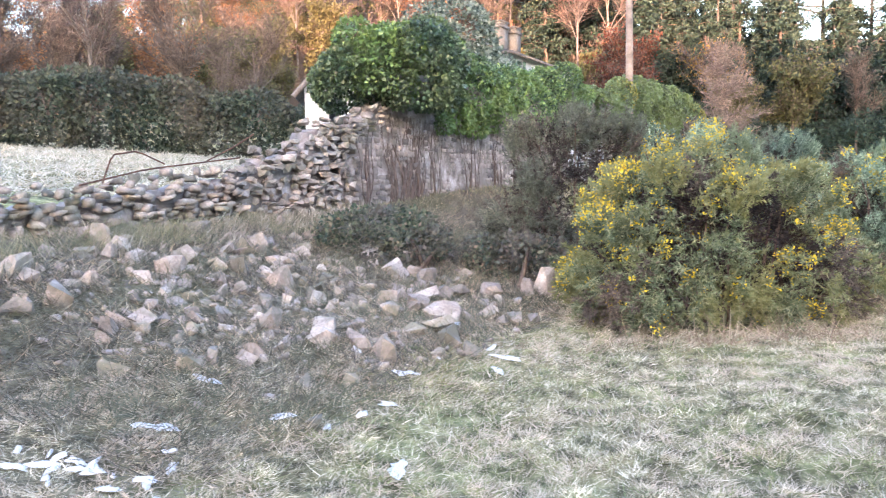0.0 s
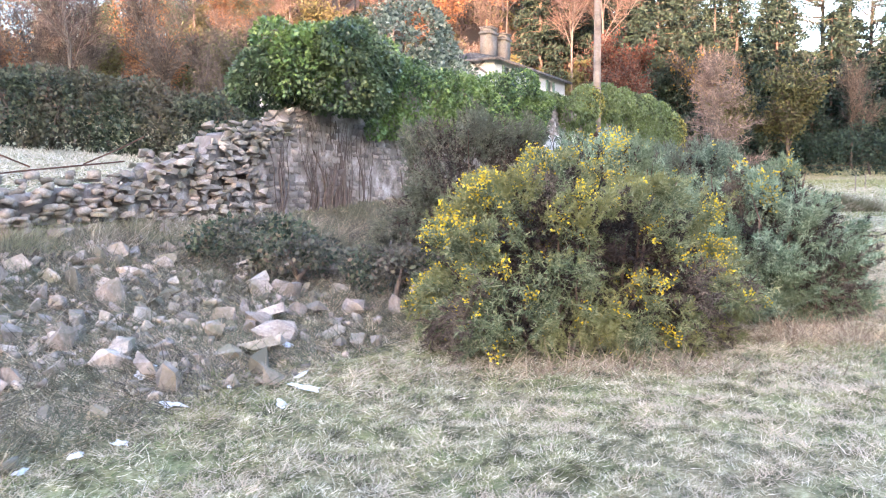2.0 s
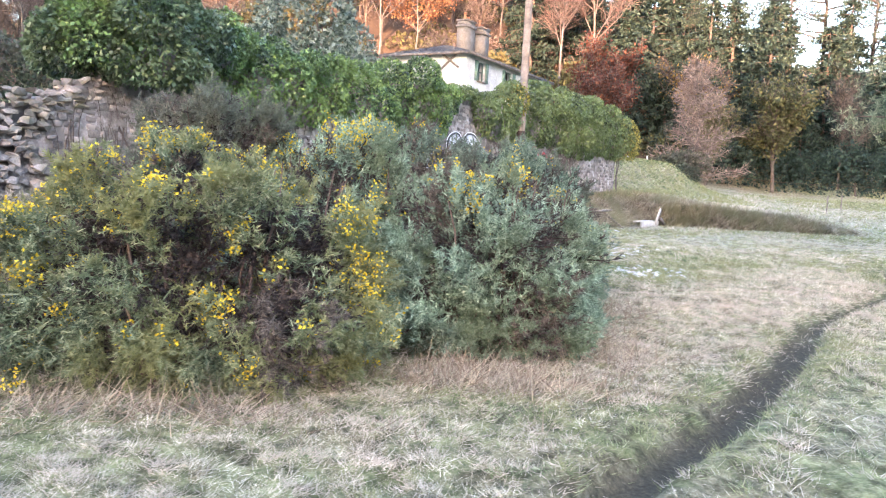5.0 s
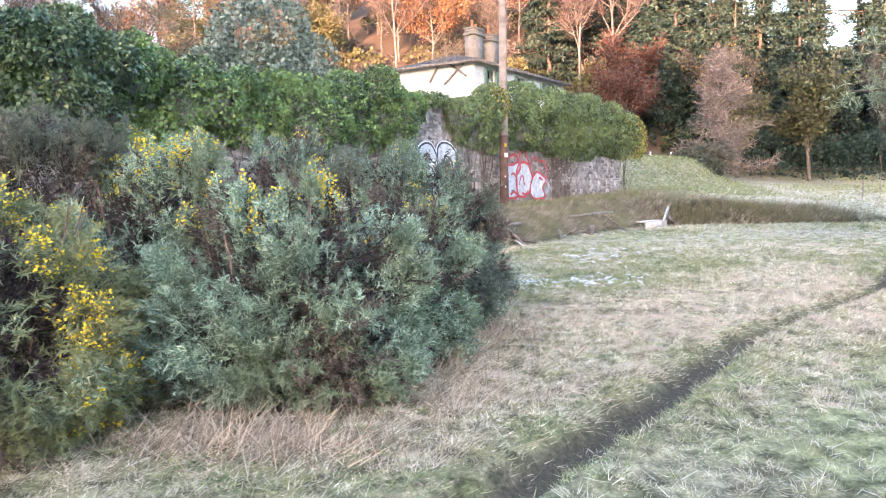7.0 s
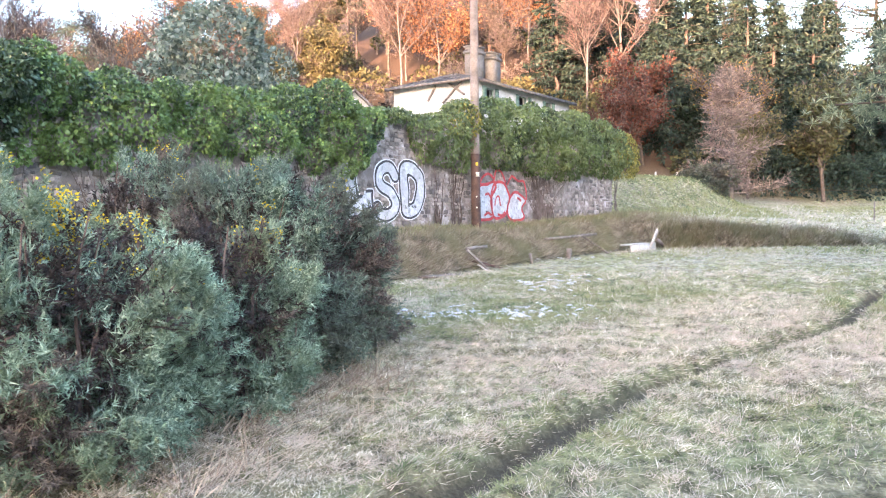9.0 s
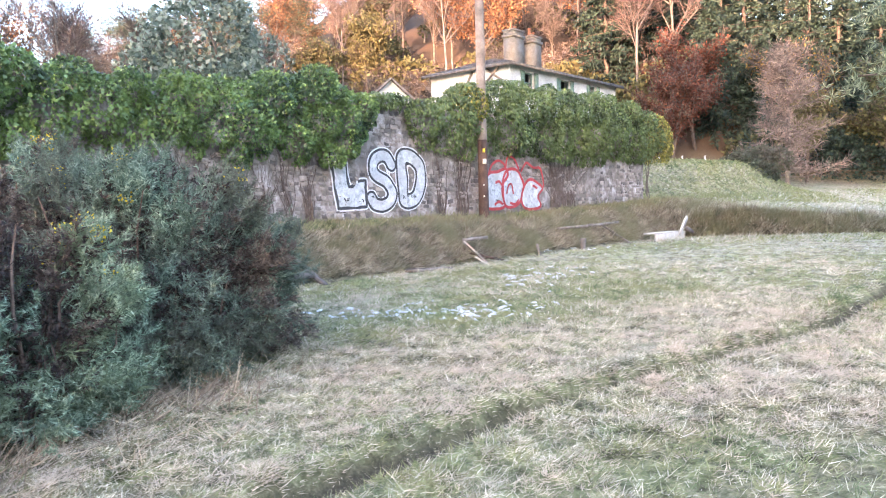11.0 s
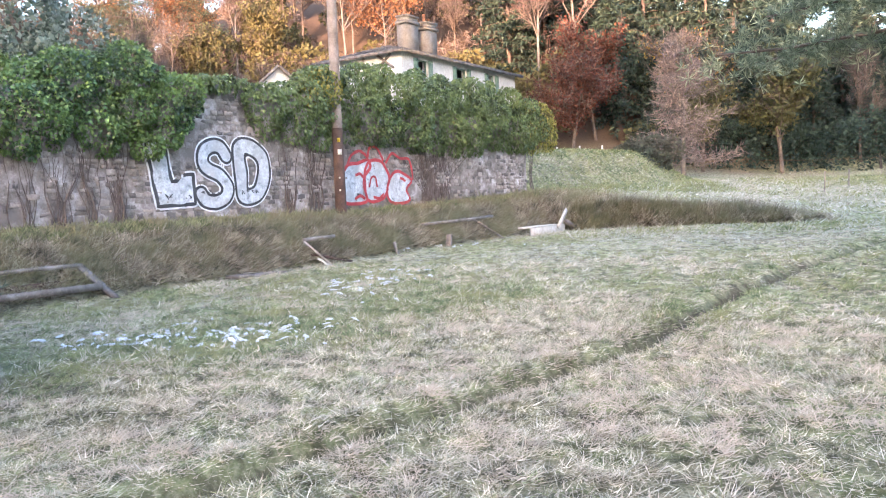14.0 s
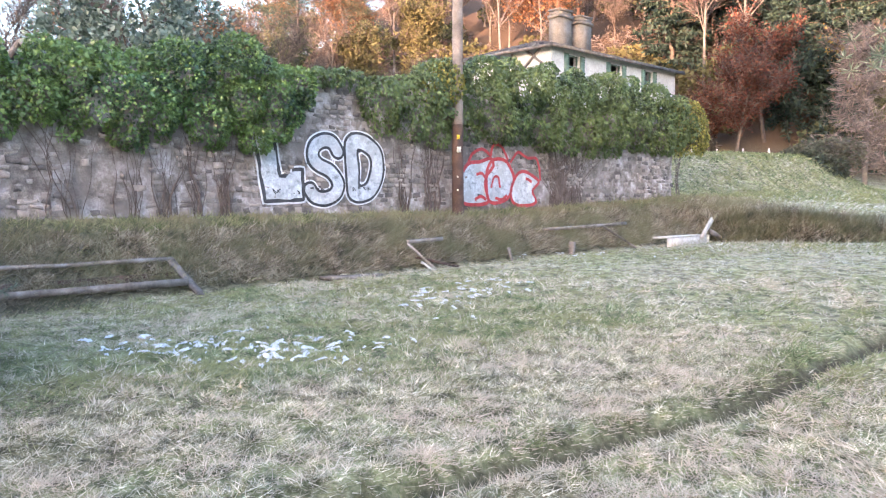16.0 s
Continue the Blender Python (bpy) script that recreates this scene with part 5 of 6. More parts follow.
def house():
    rng = np.random.default_rng(31)
    z0 = 3.6
    root = thing("house", "derelict whitewashed two-storey house with slate hipped roof", "house", 4.48, 50.11, z0, math.degrees(math.atan2(0.882, 0.471)))
    ln, wd, hi, th = 13.1, 5.9, 6.25, 0.4
    win = [(1.55, 2.55), (5.6, 6.8), (9.4, 10.3)]
    holes = [(a, b, 4.75, 5.95) for a, b in win] + [(a, b, 1.4, 2.9) for a, b in win]
    placed(part("wall", panel(ln, hi, th, holes), M_WHITE, root), pose(0, 0, 0))
    placed(part("wall", panel(wd - 0.8, hi, th, []), M_WHITE, root), pose(0, wd - 0.4, 0, 0, 0, -90))
    placed(part("wall", panel(ln, hi, th, []), M_WHITE, root), pose(ln, wd, 0, 0, 0, 180))
    placed(part("wall", panel(wd - 0.8, hi, th, []), M_WHITE, root), pose(ln, 0.4, 0, 0, 0, 90))
    e, rz = 0.4, hi + 1.0
    A, B, C, D = (-e, -e, hi), (ln + e, -e, hi), (ln + e, wd + e, hi), (-e, wd + e, hi)
    R0, R1 = (2.6, wd / 2, rz), (ln - 2.6, wd / 2, rz)
    for a, b, c, d, cols in ((A, B, R1, R0, 40), (C, D, R0, R1, 40), (D, A, R0, R0, 18), (B, C, R1, R1, 18)):
        so = Soup()
        slates(so, a, b, c, d, 12, cols, rng)
        so.add(np.array([a, b, c, d]) - [0, 0, 0.03], [[0, 1, 2, 3]])
        part("roof", so, M_SLATE, root, "grey slates, some slipped or missing")
    so = Soup()
    for x0, x1, y0, y1 in ((-e, ln + e, -e - 0.06, -e), (-e - 0.06, -e, -e, wd + e)):
        box(so, x0, x1, y0, y1, hi - 0.16, hi + 0.02)
    part("fascia", so, M_TIMBER, root)
    for cx, cy, top, w, d in ((3.55, 2.06, 9.0, 1.15, 0.75), (5.12, 1.75, 8.8, 1.1, 0.75)):
        so = Soup()
        box(so, cx - w / 2, cx + w / 2, cy - d / 2, cy + d / 2, hi + 0.3, top - 0.5, jitter=0.015)
        box(so, cx - w / 2 - 0.08, cx + w / 2 + 0.08, cy - d / 2 - 0.08, cy + d / 2 + 0.08, top - 0.5, top - 0.34)
        box(so, cx - w / 2, cx + w / 2, cy - d / 2, cy + d / 2, top - 0.34, top - 0.1, jitter=0.015)
        box(so, cx - w / 2 - 0.06, cx + w / 2 + 0.06, cy - d / 2 - 0.06, cy + d / 2 + 0.06, top - 0.1, top)
        stack = part("chimney", so, M_CHIMNEY, root, "weathered stone chimney stack with moulded cap")
        for dx, h in ((-0.25, 0.5), (0.2, 0.3)):
            so = Soup()
            tube(so, [(cx + dx, cy, top - 0.02), (cx + dx, cy, top + h * 0.8), (cx + dx, cy, top + h * 0.82), (cx + dx, cy, top + h)], [0.10, 0.085, 0.11, 0.10], 10)
            part("pot", so, M_CLAY, stack, "terracotta chimney pot")
    for a, b in win:
        so = Soup()
        for x0, x1, z1, z2 in ((a, a + 0.07, 4.75, 5.95), (b - 0.07, b, 4.75, 5.95), (a + 0.07, b - 0.07, 5.88, 5.95), (a + 0.07, b - 0.07, 4.75, 4.83), (a + 0.07, b - 0.07, 5.33, 5.38), ((a + b) / 2 - 0.025, (a + b) / 2 + 0.025, 4.83, 5.33)):
            box(so, x0, x1, 0.14, 0.2, z1, z2)
        w = part("window", so, M_GREENPAINT, root, "small broken sash window")
        so = Soup()
        box(so, a - 0.08, b + 0.08, -0.08, 0.1, 4.66, 4.75)
        part("sill", so, M_CHIMNEY, w)
        for x0 in (a - 0.43, b + 0.03):
            so = Soup()
            box(so, x0, x0 + 0.4, -0.06, -0.005, 4.72, 5.98)
            for k in range(9):
                box(so, x0 + 0.05, x0 + 0.35, -0.085, -0.06, 4.82 + k * 0.125, 4.9 + k * 0.125)
            part("shutter", so, M_GREENPAINT, w, "faded green louvred shutter")
    # a fallen rafter that shows against the end wall
    so = Soup()
    for p, q in (((-0.08, 0.7, 6.15), (-0.08, 2.1, 5.0)), ((-0.08, 1.7, 6.2), (-0.08, 0.5, 5.35)), ((-0.08, 2.6, 6.1), (-0.08, 3.2, 5.2))):
        tube(so, [p, q], 0.075, 5)
    part("rafter", so, M_TIMBER, root)


def outbuilding(x, y, turn, wide, deep, eave, rise, z0, label, door):
    root = thing("outbuilding", label, "outbuilding", x, y, z0, turn, group="outbuildings")
    part("wall", panel(wide, eave, 0.35, [door], rise), M_WHITE, root)
    placed(part("wall", panel(deep, eave, 0.35, []), M_WHITE, root), pose(0, deep + 0.35, 0, 0, 0, -90))
    placed(part("wall", panel(deep, eave, 0.35, []), M_WHITE, root), pose(wide, 0.35, 0, 0, 0, 90))
    placed(part("wall", panel(wide, eave, 0.35, [], rise), M_WHITE, root), pose(wide, deep + 0.7, 0, 0, 0, 180))
    rng = np.random.default_rng(int(wide * 100))
    f, b = -0.22, deep + 0.9
    for s in (0, 1):
        lo = (-0.3, eave - 0.25) if s == 0 else (wide + 0.3, eave - 0.25)
        a, c = (lo[0], b if s == 0 else f, lo[1]), (wide / 2, f if s == 0 else b, eave + rise + 0.05)
        so = Soup()
        slates(so, a, (lo[0], f if s == 0 else b, lo[1]), c, (wide / 2, b if s == 0 else f, eave + rise + 0.05), 8, 12, rng)
        part("roof", so, M_SLATE, root)
        so = Soup()
        u = np.array([(lo[0], f - 0.04, lo[1]), (wide / 2, f - 0.04, eave + rise + 0.06)])
        tube(so, u, 0.085, 4)
        part("bargeboard", so, M_TIMBER, root, "grey weathered timber edge")
    return root


house()
outbuilding(-4.6, 51.2, 28, 3.4, 4.5, 4.6, 1.5, 3.55, "small gabled stone outbuilding with a dark opening", (1.5, 2.4, 3.3, 4.0))
outbuilding(-4.0, 23.2, 4, 1.6, 1.8, 2.3, 0.85, 2.15, "ruined whitewashed gable shed with an empty doorway", (0.7, 1.05, 0.9, 2.1))


# ---- boards, frames, posts ----
def spot(s, d, z):
    x, y = on_wall(s, d)
    return np.array([x, y, z])


def board(name, p, q, wide, thick, material, parent, label="", flat=0.0, rng=RNG):
    """A worn board from p to q, its ends uneven; flat: degrees by which it is turned on its long axis."""
    p, q = np.array(p, float), np.array(q, float)
    way = unit(q - p)
    side = unit(np.cross(way, [0, 0, 1.0]))
    up = np.cross(side, way)
    a = radians(flat)
    side, up = side * math.cos(a) + up * math.sin(a), up * math.cos(a) - side * math.sin(a)
    so = Soup()
    rings = []
    for u in np.linspace(0, 1, 5):
        c = p + (q - p) * u + rng.normal(0, 0.006, 3)
        w, t = wide * rng.uniform(0.9, 1.05), thick * rng.uniform(0.85, 1.05)
        rings.append([c + side * w / 2 * i + up * t / 2 * j for i, j in ((-1, -1), (1, -1), (1, 1), (-1, 1))])
    v = np.array(rings).reshape(-1, 3)
    f = [[r * 4 + k, r * 4 + (k + 1) % 4, r * 4 + 4 + (k + 1) % 4, r * 4 + 4 + k] for r in range(4) for k in range(4)] + [[3, 2, 1, 0], [16, 17, 18, 19]]
    so.add(v, f)
    ob = part(name, so, material, parent, label)
    if parent:
        ob.matrix_parent_inverse = parent.matrix_basis.inverted()
    return ob


def timbers():
    def root(name, label, s, d, category="timber"):
        x, y = on_wall(s, d)
        return thing(name, label, category, x, y, float(land(x, y)))
    r = root("cold_frame", "collapsed grey timber garden frame against the bank", 6.5, 2.2, "garden frame")
    board("rail", spot(4.6, 1.8, 0.80), spot(7.86, 1.8, 0.78), 0.07, 0.055, M_TIMBER, r)
    board("rail", spot(4.6, 2.3, 0.46), spot(7.86, 2.3, 0.47), 0.05, 0.10, M_TIMBER, r)
    board("end_board", spot(7.8, 1.75, 0.80), spot(7.98, 2.5, 0.28), 0.13, 0.05, M_TIMBER, r, "split grey end board")
    # added dark board that stands in for the shaded cavity behind the rails
    board("back_board", spot(4.6, 1.95, 0.45), spot(7.8, 1.95, 0.45), 0.03, 0.30, M_POLEFOOT, r, "dark board added as the shade in the frame's gap")
    for s in (5.3, 6.6):
        board("post", spot(s, 2.28, 0.1), spot(s, 2.28, 0.42), 0.07, 0.07, M_TIMBER, r)
    board("plank", spot(10.15, 2.4, 0.36), spot(11.4, 2.4, 0.33), 0.22, 0.06, M_TIMBER, root("fallen_plank", "dark fallen plank lying at foot of bank", 10.8, 2.4))
    r = root("broken_frame", "broken grey timber frame leaning on the bank", 12.6, 2.2, "garden frame")
    board("rail", spot(12.25, 2.1, 0.88), spot(13.2, 2.0, 0.90), 0.08, 0.07, M_TIMBER, r)
    board("leaning_board", spot(12.25, 2.1, 0.84), spot(12.7, 2.45, 0.30), 0.13, 0.05, M_TIMBER, r)
    board("leaning_board", spot(12.4, 2.15, 0.58), spot(13.3, 2.4, 0.36), 0.08, 0.05, M_POLEFOOT, r)
    board("leaning_board", spot(12.45, 2.25, 0.5), spot(12.68, 2.5, 0.28), 0.14, 0.04, M_PALETIMBER, r)
    r = root("post_stub", "short rotten timber post stub at bank foot", 16.85, 2.35, "post")
    board("post", spot(16.85, 2.35, 0.2), spot(16.88, 2.35, 0.70), 0.12, 0.09, M_TIMBER, r)
    r = root("post_stub", "short leaning timber post stub in dead grass", 14.9, 2.3, "post")
    board("post", spot(14.95, 2.3, 0.25), spot(14.82, 2.3, 0.66), 0.06, 0.05, M_TIMBER, r)
    r = root("fallen_rail", "long grey rail with a leaning board", 18.5, 1.7)
    board("rail", spot(16.6, 1.75, 0.97), spot(19.8, 1.75, 1.03), 0.11, 0.07, M_TIMBER, r)
    board("leaning_board", spot(18.75, 1.85, 0.98), spot(19.5, 2.55, 0.30), 0.11, 0.05, M_TIMBER, r)
    r = root("white_trough", "pale painted wooden trough with broken boards", 21.2, 2.7, "trough")
    board("side", spot(20.2, 2.75, 0.54), spot(22.15, 2.75, 0.54), 0.05, 0.26, M_PALETIMBER, r)
    board("rim", spot(19.8, 2.68, 0.69), spot(22.2, 2.68, 0.68), 0.20, 0.045, M_PALETIMBER, r)
    board("end", spot(22.15, 2.3, 0.54), spot(22.15, 2.8, 0.54), 0.05, 0.26, M_PALETIMBER, r)
    board("upright_board", spot(21.75, 2.8, 0.6), spot(22.32, 2.8, 1.1), 0.14, 0.04, M_PALETIMBER, r, "", 90)
    board("leaning_board", spot(22.1, 2.85, 0.78), spot(23.0, 2.9, 0.45), 0.13, 0.05, M_TIMBER, r, "", 90)
    fence = thing("fence", "row of grey fence posts with wire on terrace", "fence", 13.5, 54.5, float(land(13.5, 54.5)))
    tops = []
    for k in range(7):
        x, y = 10.3 + 1.35 * k, 54.3 + 0.12 * k
        z = float(land(x, y))
        board("post", (x, y, z - 0.3), (x + 0.03, y, z + 0.85), 0.11, 0.10, M_PALETIMBER, fence)
        tops.append((x, y, z + 0.7))
    so = Soup()
    tube(so, tops, 0.008, 4)
    ob = part("wire", so, M_RUST, fence)
    ob.matrix_parent_inverse = fence.matrix_basis.inverted()
    fence = thing("fence", "field fence of thin posts before dark trees", "fence", 38, 62, float(land(38, 62)))
    tops = []
    for k in range(10):
        x, y = 25.0 + 3.1 * k, 61.6 - 0.06 * k
        z = float(land(x, y))
        board("post", (x, y, z - 0.3), (x, y, z + 1.0), 0.12, 0.12, M_TIMBER, fence)
        tops.append((x, y, z + 0.9))
    so = Soup()
    tube(so, tops, 0.012, 4)
    ob = part("wire", so, M_RUST, fence)
    ob.matrix_parent_inverse = fence.matrix_basis.inverted()
    for x, y, h in ((24.8, 45.0, 1.0), (27.5, 49.0, 0.9)):
        z = float(land(x, y))
        r = thing("sapling_stake", "thin lone stake in the open meadow", "stake", x, y, z)
        board("post", (x, y, z - 0.2), (x + 0.02, y, z + h), 0.06, 0.05, M_TIMBER, r)
    # bent iron and dead branches on the broken wall
    r = thing("scrap_iron", "bent rusty iron rods lying on broken wall", "scrap", *spot(-3.4, -0.1, 1.8))
    for pts in (((-4.6, 0, 1.62), (-4.45, 0, 1.95), (-4.1, 0, 2.0), (-3.7, 0, 1.85)), ((-4.9, 0, 1.6), (-4.0, 0, 1.78), (-2.4, 0.0, 1.95)), ((-3.0, 0, 1.9), (-2.5, 0, 2.1), (-2.0, -0.1, 2.3))):
        so = Soup()
        line = np.array([spot(*p) for p in pts])
        line = np.stack([np.interp(np.linspace(0, 1, 12), np.linspace(0, 1, len(line)), line[:, k]) for k in range(3)], 1)
        tube(so, line, 0.011, 5)
        ob = part("rod", so, M_RUST, r)
        ob.matrix_parent_inverse = r.matrix_basis.inverted()


timbers()


# ---- snow left in the grass ----
def snow(label, cx, cy, rx, ry, count, size, seed):
    rng = np.random.default_rng(seed)
    so = Soup()
    for _ in range(count):
        x, y = cx + rng.normal(0, rx), cy + rng.normal(0, ry)
        r = size * rng.uniform(0.35, 1.3)
        k = 11
        a = np.arange(k) * 2 * math.pi / k
        rr = r * rng.uniform(0.3, 1.2, k)
        turn = rng.uniform(0, 3.14)
        ca, sa = np.cos(a) * 2.4, np.sin(a)
        px, py = x + rr * (ca * math.cos(turn) - sa * math.sin(turn)), y + rr * (ca * math.sin(turn) + sa * math.cos(turn))
        edge = np.stack([px, py, land(px, py) + 0.014], 1)
        ix, iy = x + (px - x) * 0.6, y + (py - y) * 0.6
        inner = np.stack([ix, iy, land(ix, iy) + 0.022 + 0.010 * rng.random(k)], 1)
        i = np.arange(k)
        j = (i + 1) % k
        so.add(np.concatenate([edge, inner]), np.stack([i, j, k + j, k + i], 1))
        so.add(inner, [list(range(k))])
    tagged(part("snow_patch", so, M_SNOW, smooth=True), label, "snow", kind="stuff")


snow("thin crusted snow remnants melting in meadow grass", 6.75, 15.2, 0.5, 0.3, 90, 0.028, 1)
snow("thin crusted snow remnants melting in meadow grass", 7.9, 15.6, 0.4, 0.5, 60, 0.032, 2)
snow("thin crusted snow remnants melting in meadow grass", 8.3, 19.7, 0.35, 0.9, 60, 0.038, 3)
snow("small snow remnants below the bank", 9.6, 26.3, 1.5, 0.7, 30, 0.03, 7)
snow("patches of old snow beside fallen stones", -1.9, 3.65, 0.35, 0.14, 20, 0.032, 4)
snow("patches of old snow beside fallen stones", 0.05, 6.1, 0.45, 0.5, 7, 0.06, 5)
snow("patches of old snow beside fallen stones", -1.0, 4.3, 0.6, 0.3, 8, 0.05, 6)


# ---- grass ----
def tufts(label, x, y, each, material, length, width, stand_up, seed, spread=0.05, drape=None):
    """Clumps of grass blades; stand_up: how steeply they rise; drape: a way in which they all hang over."""
    rng = np.random.default_rng(seed)
    ox, oy = rng.normal(0, spread, (2, len(x) * each))
    x, y = np.repeat(x, each) + ox, np.repeat(y, each) + oy
    base = np.stack([x, y, land(x, y) - 0.01], 1)
    way = rng.normal(size=(len(x), 3)) * np.array([0.8, 0.8, 0.25])
    way[:, 2] = np.abs(way[:, 2]) + stand_up * rng.uniform(0.3, 1.3, len(x))
    if drape is not None:
        way = way * [0.55, 0.55, 1.0] + np.asarray(drape)
    else:
        a = 5.0 * bumps(1.3 * x + 7, 1.3 * y) + 3.0 * bumps(4.2 * x, 4.2 * y + 3)
        way += 0.6 * np.stack([np.cos(a), np.sin(a), np.zeros(len(x))], 1) + np.stack([ox, oy, 0 * ox], 1) / spread * 0.55
    so = Soup()
    r = np.repeat(np.interp(np.hypot(x[::each] - 6, y[::each] - 4.5), [4, 9, 15, 25, 40], [1.0, 1.3, 1.7, 2.2, 3.2]), each)
    grass_blades(so, base, unit(way), length * rng.uniform(0.5, 1.4, len(x)) * r ** 0.5, width * r, rng)
    tagged(part("grass", so, material), label, "grass", kind="stuff")


def meadow():
    rng = np.random.default_rng(17)
    # thickest beside the walk, from (0, 0) to (11, 9), thinner away from it
    k = 88000
    along_walk = rng.random(k) * 1.55 - 0.15
    off = np.abs(rng.normal(0, 1, k)) * 5.2 + 1.2
    x = along_walk * 11.0 - off * 0.633 + rng.uniform(-1, 1, k)
    y = along_walk * 9.0 + off * 0.774 + rng.uniform(-1, 1, k)
    x = np.concatenate([x, rng.uniform(4, 30, 34000)])
    y = np.concatenate([y, rng.uniform(9, 44, 34000)])
    s, d = along(x, y), before(x, y)
    w = toe(s)
    ok = (d > w * np.where(s > 21, 1.05, 0.97)) | ((s < 4) & (d > 3.4))
    gap = track_gap(x, y)
    gap = gap + 0.10 * bumps(6 * x, 6 * y)
    ok &= (gap > 0.17) | (rng.random(len(x)) < 0.06)
    for bx, by, r in ((2.7, 7.7, 1.0), (4.85, 8.95, 0.8), (5.05, 12.2, 1.2), (3.6, 12.5, 1.0), (3.35, 10.2, 0.9), (5.3, 10.25, 0.7)):
        ok &= np.hypot(x - bx, y - by) > r
    ok &= (x > -8) & (y < 45)
    ok &= rng.random(len(x)) < 0.3 + 0.9 * tussocks(x, y)
    x, y, gap = x[ok], y[ok], gap[ok]
    lush = 0.55 * bumps(4.3 * x + 3, 4.3 * y) + 0.28 * bumps(1.4 * x + 3, 1.4 * y) + rng.normal(0, 0.13, len(x)) + 0.05 * step(9, 13, x) * step(17, 13, y) + 0.20 * np.exp(-((gap - 0.28) / 0.16) ** 2)
    cold = step(13, 24, y) * 0.7 + bumps(1.1 * x + 20, 1.1 * y) * 0.5 + rng.normal(0, 0.2, len(x))
    green = lush > 0.16
    frost = ~green & (cold > 0.42)
    straw = ~green & ~frost
    tufts("bleached matted meadow grass with straw-coloured clumps", x[straw], y[straw], 13, M_GRASS, 0.066, 0.0054, 0.36, 1, 0.036)
    tufts("short green grass patches in the meadow", x[green], y[green], 12, M_GREENGRASS, 0.07, 0.0055, 0.5, 2, 0.038)
    tufts("frost-whitened short meadow grass", x[frost], y[frost], 12, M_FROSTGRASS, 0.062, 0.0052, 0.36, 3, 0.038)
    # taller tussocks that stand out of the mat
    x, y = rng.uniform(-2, 17, 15000), rng.uniform(3.2, 22, 15000)
    ok = (before(x, y) > toe(along(x, y)) + 0.1) & (track_gap(x, y) > 0.22) & (tussocks(x, y) > 0.62)
    for bx, by, r in ((2.7, 7.7, 1.3), (4.85, 8.95, 1.0), (5.05, 12.2, 1.4), (3.35, 10.2, 1.2), (5.3, 10.25, 0.9)):
        ok &= np.hypot(x - bx, y - by) > r
    x, y = x[ok], y[ok]
    pale = bumps(2.2 * x + 1, 2.2 * y + 6) + rng.normal(0, 0.15, len(x)) > -0.12
    tufts("bleached straw tussocks standing in the meadow", x[pale], y[pale], 26, M_STRAW, 0.095, 0.0055, 0.42, 14, 0.045)
    tufts("darker green tussocks standing in the meadow", x[~pale], y[~pale], 24, M_GREENGRASS, 0.085, 0.0055, 0.6, 15, 0.045)
    # tawny clumps at the foot of the broken wall
    s, d = rng.uniform(-7.5, 0.4, 520), np.abs(rng.normal(0.35, 0.45, 520)) + 0.12
    x, y = on_wall(s, d)
    tufts("tawny dead grass clumps below the broken wall", x, y, 18, M_DEADGRASS, 0.27, 0.007, 0.75, 16, 0.06)
    x, y = rng.uniform(11, 50, 16000), rng.uniform(27, 62, 16000)
    ok = (before(x, y) > toe(along(x, y)) * 1.02) | ((along(x, y) > 25) & (before(x, y) > 1.0))
    x, y = x[ok], y[ok]
    pale = bumps(0.8 * x + 4, 0.8 * y) + rng.normal(0, 0.2, len(x)) > -0.05
    tufts("pale frosted grass of the far meadow", x[pale], y[pale], 5, M_FROSTGRASS, 0.11, 0.014, 0.4, 12, 0.14)
    tufts("green grass of the far meadow", x[~pale], y[~pale], 5, M_GREENGRASS, 0.11, 0.014, 0.45, 13, 0.14)
    # the bank below the wall
    k = 6500
    s, u = rng.uniform(4.0, 27, k), rng.random(k) ** 0.8
    d = 0.1 + u * (toe(s) - 0.30)
    x, y = on_wall(s, d)
    dry = (u > 0.38) & (rng.random(k) < 0.85)
    tufts("long drooping dead grass on the bank", x[dry], y[dry], 18, M_DEADGRASS, 0.21, 0.009, 0.34, 4, 0.045, (N[0] * 0.6, N[1] * 0.6, -0.12))
    tufts("green grass along the bank top below the wall", x[~dry], y[~dry], 14, M_BANKGREEN, 0.15, 0.009, 0.5, 5, 0.05)
    # the eroded edge and the terrace slope beyond the wall's end
    k = 2500
    s = rng.uniform(22.5, 26.5, k)
    d = toe(s) * rng.uniform(0.80, 0.97, k)
    x, y = on_wall(s, d)
    tufts("dead grass hanging over the eroded earth edge", x, y, 4, M_DEADGRASS, 0.26, 0.016, 0.5, 6, 0.1, (0, -0.4, 0.0))
    x, y = rng.uniform(7.5, 21, 12000), rng.uniform(36, 49, 12000)
    q = (x - 12.0) * 0.78 - (y - 39.5) * 0.625
    ok = (q < 3.5) & (q > -4.0) & (before(x, y) > -6)
    tufts("rough grass on the terrace slope", x[ok], y[ok], 6, M_GREENGRASS, 0.09, 0.010, 0.4, 7, 0.10)
    # weeds and dry stalks among the fallen stones
    k = 19000
    s, d = rng.uniform(-8, 6.5, k), rng.uniform(0.1, 5.0, k)
    ok = d < toe(s) + 0.3
    x, y = on_wall(s[ok], d[ok])
    half = rng.random(len(x)) < 0.8
    tufts("thin dry stalks and dead weeds among rubble", x[half], y[half], 5, M_WEED, 0.18, 0.007, 0.6, 8, 0.07)
    tufts("grey-green weeds among rubble", x[~half], y[~half], 5, M_STALK, 0.14, 0.006, 0.5, 9, 0.06)
